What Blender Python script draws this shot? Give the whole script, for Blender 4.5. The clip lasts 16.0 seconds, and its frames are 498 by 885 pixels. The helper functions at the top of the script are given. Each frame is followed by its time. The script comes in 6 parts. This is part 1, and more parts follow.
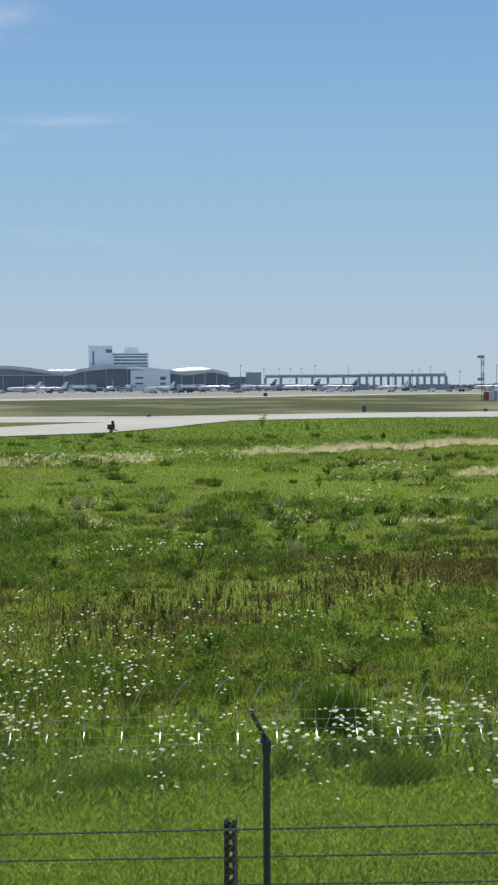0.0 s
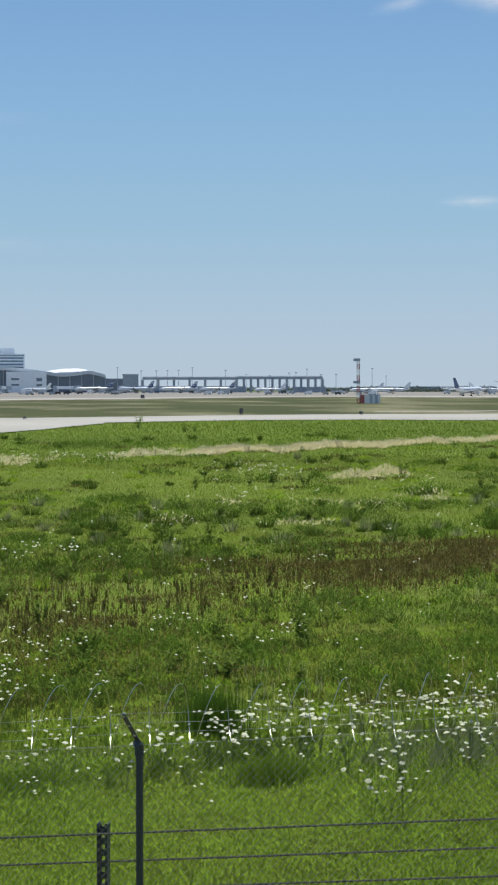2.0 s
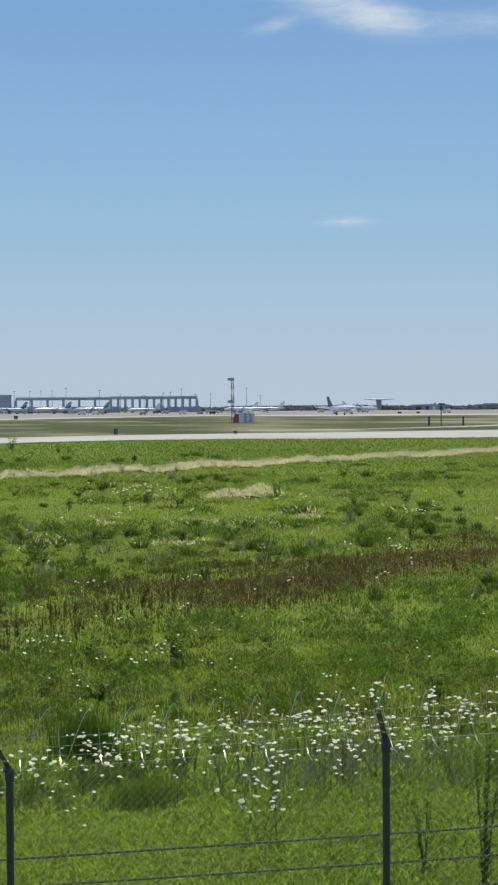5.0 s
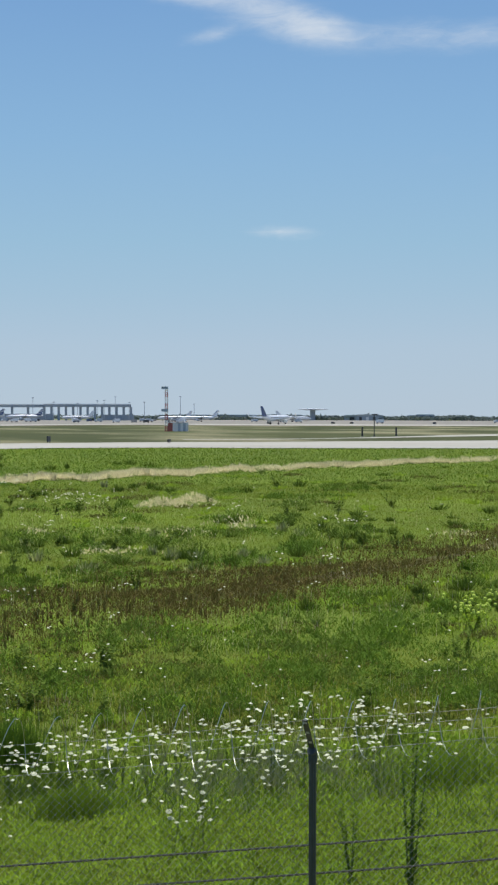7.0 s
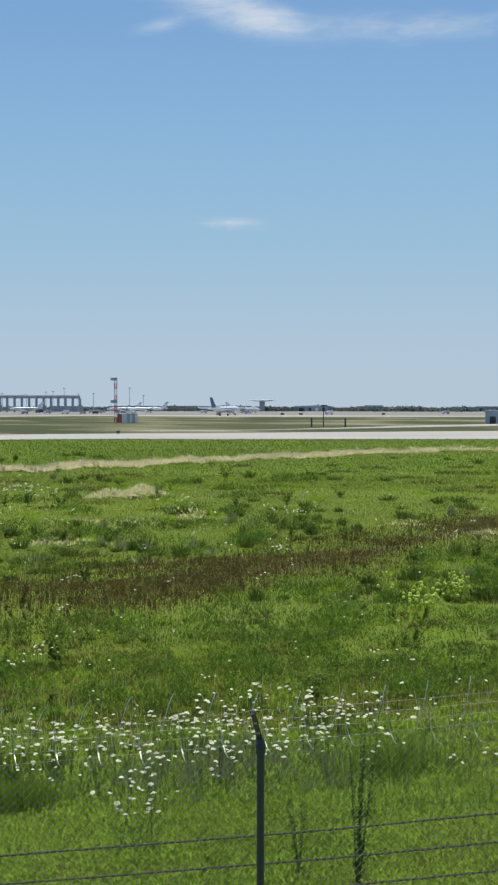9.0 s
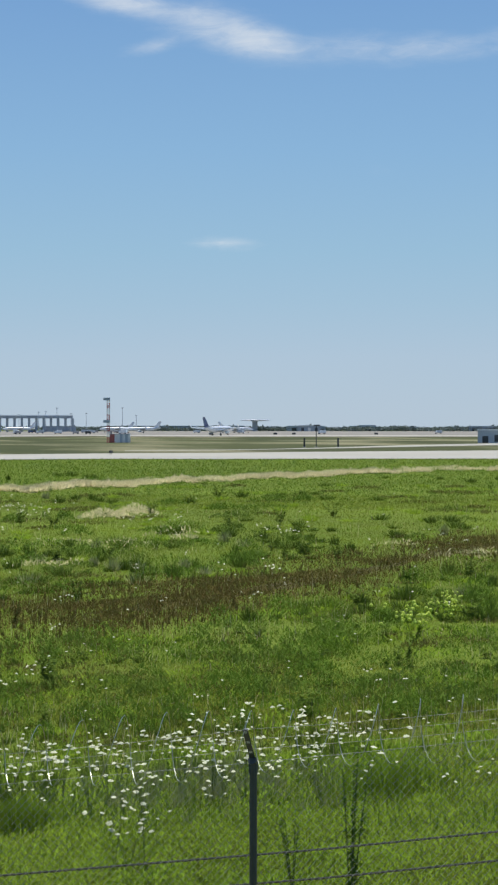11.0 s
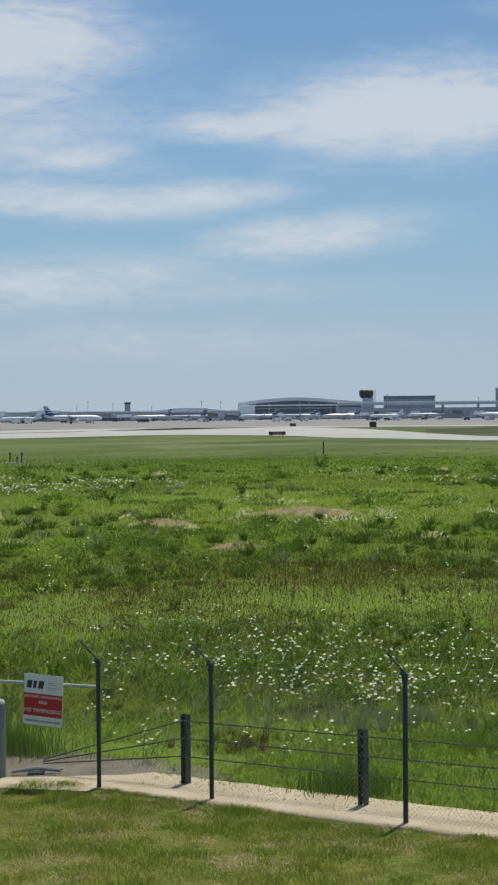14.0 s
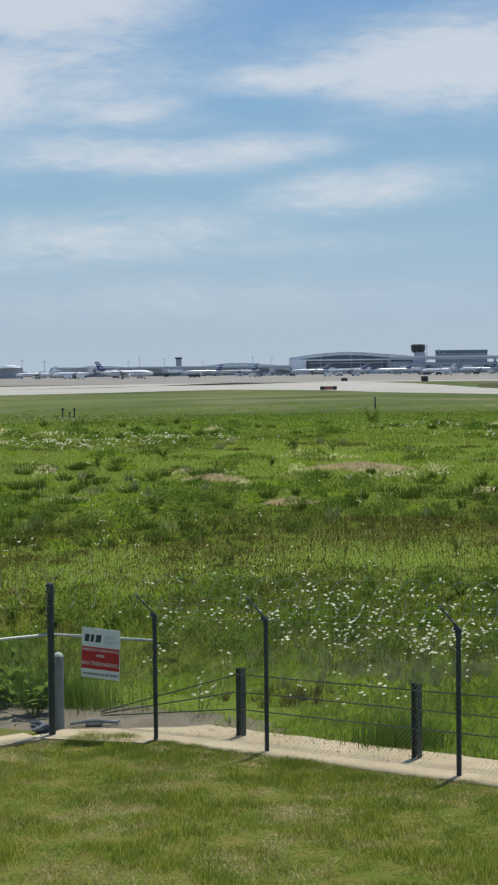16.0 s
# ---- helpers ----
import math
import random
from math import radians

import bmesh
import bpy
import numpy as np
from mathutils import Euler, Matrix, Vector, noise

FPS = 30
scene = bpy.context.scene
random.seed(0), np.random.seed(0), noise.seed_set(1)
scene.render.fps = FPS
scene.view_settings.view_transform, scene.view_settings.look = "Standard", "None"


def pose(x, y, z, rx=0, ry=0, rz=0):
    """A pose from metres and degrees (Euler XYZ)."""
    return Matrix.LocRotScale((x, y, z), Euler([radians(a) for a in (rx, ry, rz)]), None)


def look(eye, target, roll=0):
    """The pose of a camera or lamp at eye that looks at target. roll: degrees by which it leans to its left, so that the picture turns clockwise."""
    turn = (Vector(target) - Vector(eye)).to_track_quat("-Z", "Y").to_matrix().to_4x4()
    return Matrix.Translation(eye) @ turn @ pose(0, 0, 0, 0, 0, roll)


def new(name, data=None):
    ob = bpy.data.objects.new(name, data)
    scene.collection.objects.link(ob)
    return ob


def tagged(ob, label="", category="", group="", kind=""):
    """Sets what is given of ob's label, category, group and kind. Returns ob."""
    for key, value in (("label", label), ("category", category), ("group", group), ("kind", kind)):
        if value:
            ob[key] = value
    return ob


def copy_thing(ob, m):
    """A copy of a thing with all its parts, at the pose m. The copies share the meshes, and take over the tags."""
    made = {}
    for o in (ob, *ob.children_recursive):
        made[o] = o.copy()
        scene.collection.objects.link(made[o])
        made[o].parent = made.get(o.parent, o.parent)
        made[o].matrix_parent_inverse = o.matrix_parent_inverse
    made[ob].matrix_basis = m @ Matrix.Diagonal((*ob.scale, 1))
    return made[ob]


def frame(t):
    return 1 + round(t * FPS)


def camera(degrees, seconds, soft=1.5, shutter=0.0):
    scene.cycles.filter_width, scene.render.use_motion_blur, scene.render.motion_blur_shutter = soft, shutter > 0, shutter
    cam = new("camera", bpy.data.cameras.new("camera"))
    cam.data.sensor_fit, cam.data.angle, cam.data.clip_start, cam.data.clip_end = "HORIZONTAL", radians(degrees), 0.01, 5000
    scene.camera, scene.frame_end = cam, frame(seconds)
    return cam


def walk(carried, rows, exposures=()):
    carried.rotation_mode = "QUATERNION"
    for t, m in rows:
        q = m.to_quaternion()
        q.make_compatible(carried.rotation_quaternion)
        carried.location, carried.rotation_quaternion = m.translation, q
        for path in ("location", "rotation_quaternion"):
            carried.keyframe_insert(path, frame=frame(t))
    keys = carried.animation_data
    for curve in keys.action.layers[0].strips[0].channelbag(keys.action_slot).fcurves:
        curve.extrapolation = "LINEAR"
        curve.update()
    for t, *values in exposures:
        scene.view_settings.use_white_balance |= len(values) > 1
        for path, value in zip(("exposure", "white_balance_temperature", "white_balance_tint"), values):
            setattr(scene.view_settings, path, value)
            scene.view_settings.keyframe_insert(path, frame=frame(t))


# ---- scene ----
# ---------------------------------------------------------------- camera
cam = camera(17.9, 16.0, soft=2.3, shutter=0.0)


def aim(x, y, z, az, pitch, roll):
    """A camera pose from its place, its bearing to the right of +y, its pitch and its roll."""
    a, p = radians(az), radians(pitch)
    way = Vector((math.sin(a) * math.cos(p), math.cos(a) * math.cos(p), math.sin(p)))
    eye = Vector((x, y, z))
    return look(eye, eye + way, roll)


ROWS = [
    (0.0, -0.059, 0.004, 5.150, 0.000, -2.026, -0.257),
    (0.5, -0.062, 0.003, 5.149, 1.726, -1.939, -0.131),
    (1.0, -0.049, 0.006, 5.166, 3.102, -1.901, -0.034),
    (1.5, -0.036, 0.005, 5.165, 3.945, -1.901, 0.004),
    (2.0, -0.030, 0.000, 5.156, 4.452, -1.959, 0.010),
    (2.5, -0.028, -0.007, 5.151, 4.981, -1.911, -0.028),
    (3.0, -0.017, -0.019, 5.148, 5.725, -1.758, -0.119),
    (3.5, -0.002, -0.044, 5.141, 6.614, -1.572, -0.069),
    (4.0, 0.003, -0.023, 5.155, 7.505, -1.522, -0.316),
    (6.5, 0.048, -0.016, 5.173, 10.781, -0.868, 0.130),
    (7.0, 0.053, -0.010, 5.174, 11.386, -0.937, 0.167),
    (7.5, 0.052, -0.006, 5.173, 11.954, -1.084, 0.179),
    (8.0, 0.064, -0.004, 5.176, 12.476, -1.243, 0.145),
    (8.5, 0.071, -0.001, 5.175, 12.963, -1.304, 0.064),
    (11.0, 0.078, 0.003, 5.159, 13.475, -0.535, 0.040),
    (11.5, 0.074, 0.023, 5.167, 10.111, -0.303, -0.016),
    (12.0, 0.019, 0.068, 5.136, 3.324, -0.276, 0.005),
    (12.5, -0.026, 0.152, 5.107, -5.544, -0.524, -0.366),
    (13.0, -0.050, -0.013, 4.959, -15.371, -0.641, -0.489),
    (13.5, 1.033, -2.722, 4.816, -23.147, -0.720, -0.449),
    (14.0, 0.962, -2.674, 4.784, -27.373, -0.961, -0.467),
    (14.5, 0.945, -2.702, 4.775, -30.069, -1.320, -0.577),
    (15.0, 1.046, -2.906, 4.809, -31.047, -1.695, -0.672),
    (15.5, 1.044, -2.936, 4.810, -30.658, -2.127, -0.670),
    (16.0, 1.005, -2.843, 4.817, -29.244, -2.580, -0.626),
]
walk(cam, [(r[0], aim(*r[1:])) for r in ROWS], [(0.0, -0.01), (11.4, -0.01), (12.0, -0.13), (12.5, -0.07), (13.0, -0.06), (13.5, -0.15), (15.0, -0.16), (16.0, -0.12)])

# ---------------------------------------------------------------- world and sun
SUN_AZ, SUN_EL = 2.0, 70.0
world = bpy.data.worlds.new("sky")
scene.world = world
world.use_nodes = True
wn = world.node_tree
for nd in list(wn.nodes):
    wn.nodes.remove(nd)
sky = wn.nodes.new("ShaderNodeTexSky")
sky.sky_type = "NISHITA"
sky.sun_disc = False
sky.sun_elevation = radians(SUN_EL)
sky.sun_rotation = radians(SUN_AZ)
sky.altitude = 200.0
sky.air_density = 1.0
sky.dust_density = 0.1
sky.ozone_density = 4.0
bg = wn.nodes.new("ShaderNodeBackground")
bg.inputs["Strength"].default_value = 0.15
wo = wn.nodes.new("ShaderNodeOutputWorld")
wn.links.new(sky.outputs["Color"], bg.inputs["Color"])
wn.links.new(bg.outputs["Background"], wo.inputs["Surface"])

sun_data = bpy.data.lights.new("sun", "SUN")
sun_data.energy = 4.7
sun_data.angle = radians(0.55)
sun_data.color = (1.0, 0.96, 0.89)
sun = new("sun", sun_data)
sa, se = radians(SUN_AZ), radians(SUN_EL)
sun_way = Vector((math.sin(sa) * math.cos(se), math.cos(sa) * math.cos(se), math.sin(se)))
sun.matrix_world = look(sun_way * 300, (0, 0, 0))


# ---------------------------------------------------------------- materials
def material(name):
    m = bpy.data.materials.new(name)
    m.use_nodes = True
    nt = m.node_tree
    return m, nt, nt.nodes["Principled BSDF"]


def mix_rgb(nt, fac, a, b):
    n = nt.nodes.new("ShaderNodeMix")
    n.data_type = "RGBA"
    if isinstance(fac, bpy.types.NodeSocket):
        nt.links.new(fac, n.inputs[0])
    else:
        n.inputs[0].default_value = fac
    for i, v in ((6, a), (7, b)):
        if isinstance(v, bpy.types.NodeSocket):
            nt.links.new(v, n.inputs[i])
        else:
            n.inputs[i].default_value = (*v, 1.0)
    return n.outputs[2]


def noise_fac(nt, scale, lo, hi, detail=4.0, stretch=None, space="Object"):
    tc = nt.nodes.new("ShaderNodeTexCoord")
    src = tc.outputs[space]
    if stretch:
        mp = nt.nodes.new("ShaderNodeMapping")
        mp.inputs["Scale"].default_value = stretch
        nt.links.new(src, mp.inputs["Vector"])
        src = mp.outputs["Vector"]
    nz = nt.nodes.new("ShaderNodeTexNoise")
    nz.inputs["Scale"].default_value = scale
    nz.inputs["Detail"].default_value = detail
    nt.links.new(src, nz.inputs["Vector"])
    mr = nt.nodes.new("ShaderNodeMapRange")
    mr.inputs["From Min"].default_value = lo
    mr.inputs["From Max"].default_value = hi
    nt.links.new(nz.outputs["Fac"], mr.inputs["Value"])
    return mr.outputs["Result"]


def bump(nt, bsdf, fac, strength, dist):
    b = nt.nodes.new("ShaderNodeBump")
    b.inputs["Strength"].default_value = strength
    b.inputs["Distance"].default_value = dist
    nt.links.new(fac, b.inputs["Height"])
    nt.links.new(b.outputs["Normal"], bsdf.inputs["Normal"])


def surface(name, a, b, scale=2.0, rough=0.6, metal=0.0, fine=40.0, bumps=0.2, dist=0.003, grime=None):
    m, nt, p = material(name)
    f1 = noise_fac(nt, scale, 0.35, 0.65)
    c = mix_rgb(nt, f1, a, b)
    f2 = noise_fac(nt, fine, 0.3, 0.7)
    c = mix_rgb(nt, f2, c, mix_rgb(nt, 0.3, c, grime or tuple(0.55 * v for v in a)))
    nt.links.new(c, p.inputs["Base Color"])
    p.inputs["Roughness"].default_value = rough
    p.inputs["Metallic"].default_value = metal
    if rough >= 0.9:
        p.inputs["Specular IOR Level"].default_value = 0.1
    if bumps:
        bump(nt, p, f2, bumps, dist)
    return m


def leaf_material(name, cols, patch=0.05, mid=0.6, back=0.35, rough=0.85, sky=0.0, vary=0.5):
    """Foliage whose hue drifts over patches of the field and from blade to blade; sky turns its shading towards the open canopy."""
    m, nt, p = material(name)
    big = noise_fac(nt, patch, 0.36, 0.64, 3.0)
    small = noise_fac(nt, mid, 0.3, 0.7, 3.0)
    c = mix_rgb(nt, big, cols[0], cols[1])
    c = mix_rgb(nt, small, c, mix_rgb(nt, 0.5, c, cols[2]))
    geo = nt.nodes.new("ShaderNodeNewGeometry")
    mr = nt.nodes.new("ShaderNodeMapRange")
    mr.inputs["To Min"].default_value, mr.inputs["To Max"].default_value = 0.0, vary
    nt.links.new(geo.outputs["Random Per Island"], mr.inputs["Value"])
    c = mix_rgb(nt, mr.outputs["Result"], c, cols[3])
    nt.links.new(c, p.inputs["Base Color"])
    p.inputs["Roughness"].default_value = rough
    p.inputs["Specular IOR Level"].default_value = 0.1
    tr = nt.nodes.new("ShaderNodeBsdfTranslucent")
    nt.links.new(c, tr.inputs["Color"])
    if sky:
        vm = nt.nodes.new("ShaderNodeVectorMath")
        vm.operation = "MULTIPLY_ADD"
        nt.links.new(geo.outputs["Normal"], vm.inputs[0])
        vm.inputs[1].default_value = (1 - sky,) * 3
        vm.inputs[2].default_value = (0.0, -0.12 * sky, sky)
        nv = nt.nodes.new("ShaderNodeVectorMath")
        nv.operation = "NORMALIZE"
        nt.links.new(vm.outputs[0], nv.inputs[0])
        nt.links.new(nv.outputs[0], p.inputs["Normal"])
    mx = nt.nodes.new("ShaderNodeMixShader")
    mx.inputs[0].default_value = back
    nt.links.new(p.outputs[0], mx.inputs[1])
    nt.links.new(tr.outputs[0], mx.inputs[2])
    nt.links.new(mx.outputs[0], nt.nodes["Material Output"].inputs["Surface"])
    return m


MEADOW = leaf_material("meadow_green", ((0.108, 0.17, 0.015), (0.178, 0.267, 0.021), (0.152, 0.135, 0.025), (0.165, 0.206, 0.03)), patch=0.16, mid=0.55, back=0.35, sky=0.85, vary=0.25)
COOL = leaf_material("soft_blue_green_grass", ((0.114, 0.196, 0.021), (0.146, 0.232, 0.026), (0.105, 0.166, 0.019), (0.16, 0.22, 0.036)), patch=0.5, mid=1.6, back=0.3, sky=0.8, vary=0.3)
RANK = leaf_material("dark_tussock_green", ((0.078, 0.132, 0.014), (0.1, 0.162, 0.017), (0.07, 0.1, 0.014), (0.125, 0.165, 0.026)), patch=0.2, mid=1.5, back=0.3, sky=0.45, vary=0.35)
STALK = leaf_material("dark_dead_stalk", ((0.095, 0.078, 0.022), (0.115, 0.09, 0.026), (0.075, 0.07, 0.018), (0.1, 0.11, 0.022)), patch=0.3, mid=1.5, back=0.2, sky=0.4)
HAY = leaf_material("olive_hay_grass", ((0.17, 0.205, 0.024), (0.198, 0.252, 0.024), (0.168, 0.15, 0.03), (0.21, 0.24, 0.036)), patch=0.25, mid=0.9, back=0.35, sky=0.85, vary=0.25)
SAGE = leaf_material("pale_sage_forb", ((0.24, 0.29, 0.09), (0.32, 0.36, 0.13), (0.16, 0.22, 0.04), (0.45, 0.46, 0.24)), patch=0.3, mid=1.5, back=0.35, sky=0.7)
LAWN = leaf_material("lawn_green", ((0.12, 0.22, 0.014), (0.255, 0.325, 0.025), (0.27, 0.22, 0.055), (0.25, 0.29, 0.042)), patch=2.4, mid=6.0, back=0.3, sky=0.55, vary=0.4)
WEED = leaf_material("weed_green", ((0.1, 0.165, 0.018), (0.14, 0.215, 0.024), (0.085, 0.14, 0.018), (0.18, 0.225, 0.045)), patch=0.3, mid=2.0, back=0.3, sky=0.55, vary=0.35)
BROWN = leaf_material("dry_weed_brown", ((0.15, 0.097, 0.028), (0.165, 0.13, 0.032), (0.105, 0.08, 0.022), (0.125, 0.145, 0.025)), patch=0.08, mid=0.8, back=0.2, sky=0.4)
OLIVE = leaf_material("olive_grass", ((0.125, 0.12, 0.028), (0.14, 0.145, 0.028), (0.13, 0.10, 0.035), (0.12, 0.16, 0.025)), patch=0.08, mid=0.8, back=0.3, sky=0.5, vary=0.4)
PALE = leaf_material("dry_grass_straw", ((0.7, 0.63, 0.36), (0.64, 0.59, 0.32), (0.52, 0.5, 0.22), (0.76, 0.7, 0.45)), patch=0.08, mid=0.8, back=0.4, sky=0.85)
LUSH = leaf_material("lush_grass", ((0.09, 0.175, 0.014), (0.135, 0.235, 0.02), (0.075, 0.13, 0.014), (0.175, 0.25, 0.035)), patch=0.4, mid=2.0, back=0.3, sky=0.5, vary=0.35)
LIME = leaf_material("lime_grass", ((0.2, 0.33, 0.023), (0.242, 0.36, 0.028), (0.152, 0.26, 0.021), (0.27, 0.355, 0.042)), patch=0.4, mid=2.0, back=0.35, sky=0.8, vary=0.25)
# Foliage lightened to blue-grey: distance haze is mixed into the colour.
TREES = leaf_material("hazed_trees", ((0.12, 0.15, 0.14), (0.14, 0.17, 0.155), (0.11, 0.135, 0.125), (0.15, 0.175, 0.165)), patch=0.01, mid=0.1)
DEAD = leaf_material("dead_grass_tan", ((0.52, 0.4, 0.22), (0.56, 0.45, 0.26), (0.42, 0.33, 0.16), (0.6, 0.5, 0.3)), patch=0.2, mid=1.5, sky=0.75)
PETAL = surface("white_petals", (0.62, 0.62, 0.41), (0.5, 0.51, 0.31), 9.0, 0.8, fine=60.0, bumps=0.0)
YELLOW = surface("yellow_petals", (0.58, 0.66, 0.08), (0.48, 0.6, 0.08), 9.0, 0.8, fine=90.0, bumps=0.0)
STEM = leaf_material("flower_stem", ((0.12, 0.19, 0.03), (0.15, 0.22, 0.04), (0.1, 0.16, 0.03), (0.18, 0.23, 0.07)), patch=0.4, mid=2.0, back=0.3, sky=0.7)


def ground_material():
    """Soil and thatch under the meadow, green towards the mown verges."""
    m, nt, p = material("field_soil_and_thatch")
    big = noise_fac(nt, 0.035, 0.38, 0.62, 5.0)
    mid = noise_fac(nt, 0.45, 0.32, 0.68, 5.0)
    fine = noise_fac(nt, 9.0, 0.3, 0.7, 5.0)
    c = mix_rgb(nt, big, (0.115, 0.18, 0.014), (0.165, 0.25, 0.018))
    c = mix_rgb(nt, mid, c, mix_rgb(nt, 0.4, c, (0.15, 0.14, 0.04)))
    c = mix_rgb(nt, fine, c, mix_rgb(nt, 0.35, c, (0.06, 0.08, 0.015)))
    nt.links.new(c, p.inputs["Base Color"])
    p.inputs["Roughness"].default_value = 0.95
    p.inputs["Specular IOR Level"].default_value = 0.1
    bump(nt, p, fine, 0.6, 0.03)
    return m


GROUND = ground_material()


def verge_material(name, low, high, straw, dark, stretch):
    """Rough-mown airfield grass with tan streaks lying across the view."""
    m, nt, p = material(name)
    big = noise_fac(nt, 1.0, 0.38, 0.62, 5.0, (0.6 * stretch[0], 0.6 * stretch[1], 1))
    streak = noise_fac(nt, 1.0, 0.49, 0.7, 6.0, (*stretch, 1))
    fine = noise_fac(nt, 0.6, 0.3, 0.7, 5.0)
    c = mix_rgb(nt, big, low, high)
    c = mix_rgb(nt, streak, c, straw)
    c = mix_rgb(nt, fine, c, mix_rgb(nt, 0.5, c, dark))
    nt.links.new(c, p.inputs["Base Color"])
    p.inputs["Roughness"].default_value = 0.95
    p.inputs["Specular IOR Level"].default_value = 0.1
    return m


VERGE = verge_material("mown_verge", (0.06, 0.09, 0.02), (0.14, 0.165, 0.045), (0.21, 0.2, 0.09), (0.045, 0.06, 0.014), (0.045, 0.028))
INFIELD = verge_material("dry_infield", (0.058, 0.068, 0.022), (0.085, 0.094, 0.03), (0.34, 0.31, 0.18), (0.034, 0.04, 0.013), (0.022, 0.009))
STRIP = surface("mow_strip_concrete", (0.42, 0.35, 0.215), (0.5, 0.42, 0.275), 1.3, 0.9, fine=22.0, bumps=0.35, dist=0.004, grime=(0.22, 0.17, 0.1))
GRAVEL = surface("bare_gravel_soil", (0.18, 0.16, 0.11), (0.26, 0.225, 0.16), 2.0, 0.95, fine=30.0, bumps=0.8, dist=0.03)
PAVING = surface("runway_concrete", (0.36, 0.345, 0.29), (0.42, 0.40, 0.34), 0.03, 0.9, fine=0.4, bumps=0.0, grime=(0.3, 0.28, 0.24))
APRON = surface("apron_concrete", (0.22, 0.205, 0.175), (0.3, 0.28, 0.24), 0.008, 0.9, fine=0.1, bumps=0.0)
ASPHALT = surface("dark_shoulder", (0.13, 0.105, 0.075), (0.17, 0.135, 0.1), 0.05, 0.9, fine=0.6, bumps=0.0)
POST = surface("post_dark_coating", (0.03, 0.043, 0.046), (0.045, 0.06, 0.063), 3.0, 0.55, 0.15, fine=60.0, bumps=0.15, dist=0.001)
GALV = surface("galvanised_wire", (0.3, 0.32, 0.29), (0.4, 0.41, 0.37), 8.0, 0.42, 0.7, fine=80.0, bumps=0.0)
RAZOR = surface("razor_ribbon_steel", (0.36, 0.38, 0.3), (0.45, 0.46, 0.38), 5.0, 0.34, 1.0, fine=60.0, bumps=0.0)
ROPE = surface("steel_rope", (0.05, 0.06, 0.042), (0.085, 0.095, 0.07), 15.0, 0.55, 0.5, fine=90.0, bumps=0.0)
RAIL = surface("gate_rail_zinc", (0.36, 0.4, 0.31), (0.43, 0.46, 0.37), 4.0, 0.5, 0.4, fine=50.0, bumps=0.1, dist=0.001)
PIPE = surface("bollard_grey", (0.16, 0.19, 0.2), (0.21, 0.24, 0.25), 4.0, 0.6, 0.1, fine=40.0, bumps=0.2, dist=0.002)
CAPC = surface("pale_concrete_cap", (0.42, 0.47, 0.4), (0.5, 0.54, 0.46), 7.0, 0.9, fine=60.0, bumps=0.2, dist=0.002)
SIGNW = surface("sign_white", (0.8, 0.8, 0.8), (0.74, 0.75, 0.76), 5.0, 0.45, fine=30.0, bumps=0.0)
SIGNR = surface("sign_red", (0.52, 0.02, 0.035), (0.46, 0.02, 0.03), 5.0, 0.45, fine=30.0, bumps=0.0)
INK = surface("sign_ink", (0.03, 0.04, 0.05), (0.05, 0.06, 0.07), 5.0, 0.6, fine=30.0, bumps=0.0)
FAINT = surface("sign_faint_ink", (0.4, 0.42, 0.45), (0.46, 0.48, 0.5), 5.0, 0.6, fine=30.0, bumps=0.0)
PANEL = surface("pale_cladding", (0.76, 0.8, 0.83), (0.8, 0.84, 0.86), 0.03, 0.6, fine=0.3, bumps=0.0)
CLAD = surface("grey_cladding", (0.36, 0.41, 0.47), (0.42, 0.47, 0.52), 0.03, 0.6, fine=0.3, bumps=0.0)
ROOFM = surface("metal_roof", (0.4, 0.45, 0.49), (0.46, 0.51, 0.54), 0.02, 0.5, 0.1, fine=0.2, bumps=0.0)
ROOFW = surface("white_roof", (0.78, 0.8, 0.8), (0.7, 0.73, 0.74), 0.02, 0.55, fine=0.2, bumps=0.0)
# Dark glass, lightened and blued in its colour for distance haze.
GLAZE = surface("hazed_tinted_glazing", (0.105, 0.15, 0.2), (0.14, 0.19, 0.24), 0.05, 0.25, 0.0, fine=0.4, bumps=0.0)
TEAL = surface("pale_teal_glazing", (0.19, 0.26, 0.3), (0.23, 0.3, 0.34), 0.05, 0.3, 0.0, fine=0.4, bumps=0.0)
EAVE = surface("pale_roof_edge", (0.5, 0.55, 0.57), (0.56, 0.6, 0.62), 0.02, 0.6, fine=0.2, bumps=0.0)
CONC = surface("aged_concrete", (0.36, 0.35, 0.35), (0.43, 0.42, 0.41), 0.06, 0.9, fine=0.5, bumps=0.0)
TAN = surface("beige_concrete", (0.4, 0.38, 0.36), (0.46, 0.44, 0.41), 0.06, 0.9, fine=0.5, bumps=0.0)
DARK = surface("dark_metal", (0.04, 0.045, 0.05), (0.07, 0.075, 0.08), 0.5, 0.6, 0.2, fine=4.0, bumps=0.0)
# Concrete colour raised to pale blue-grey, standing for haze on far buildings.
SHADE = surface("hazed_blue_concrete", (0.29, 0.34, 0.385), (0.35, 0.4, 0.44), 0.05, 0.8, fine=0.5, bumps=0.0)
WHITE = surface("aircraft_white", (0.76, 0.78, 0.8), (0.7, 0.72, 0.75), 0.2, 0.35, 0.0, fine=2.0, bumps=0.0)
SILVER = surface("aircraft_silver", (0.55, 0.58, 0.61), (0.62, 0.65, 0.68), 0.2, 0.35, 0.3, fine=2.0, bumps=0.0)
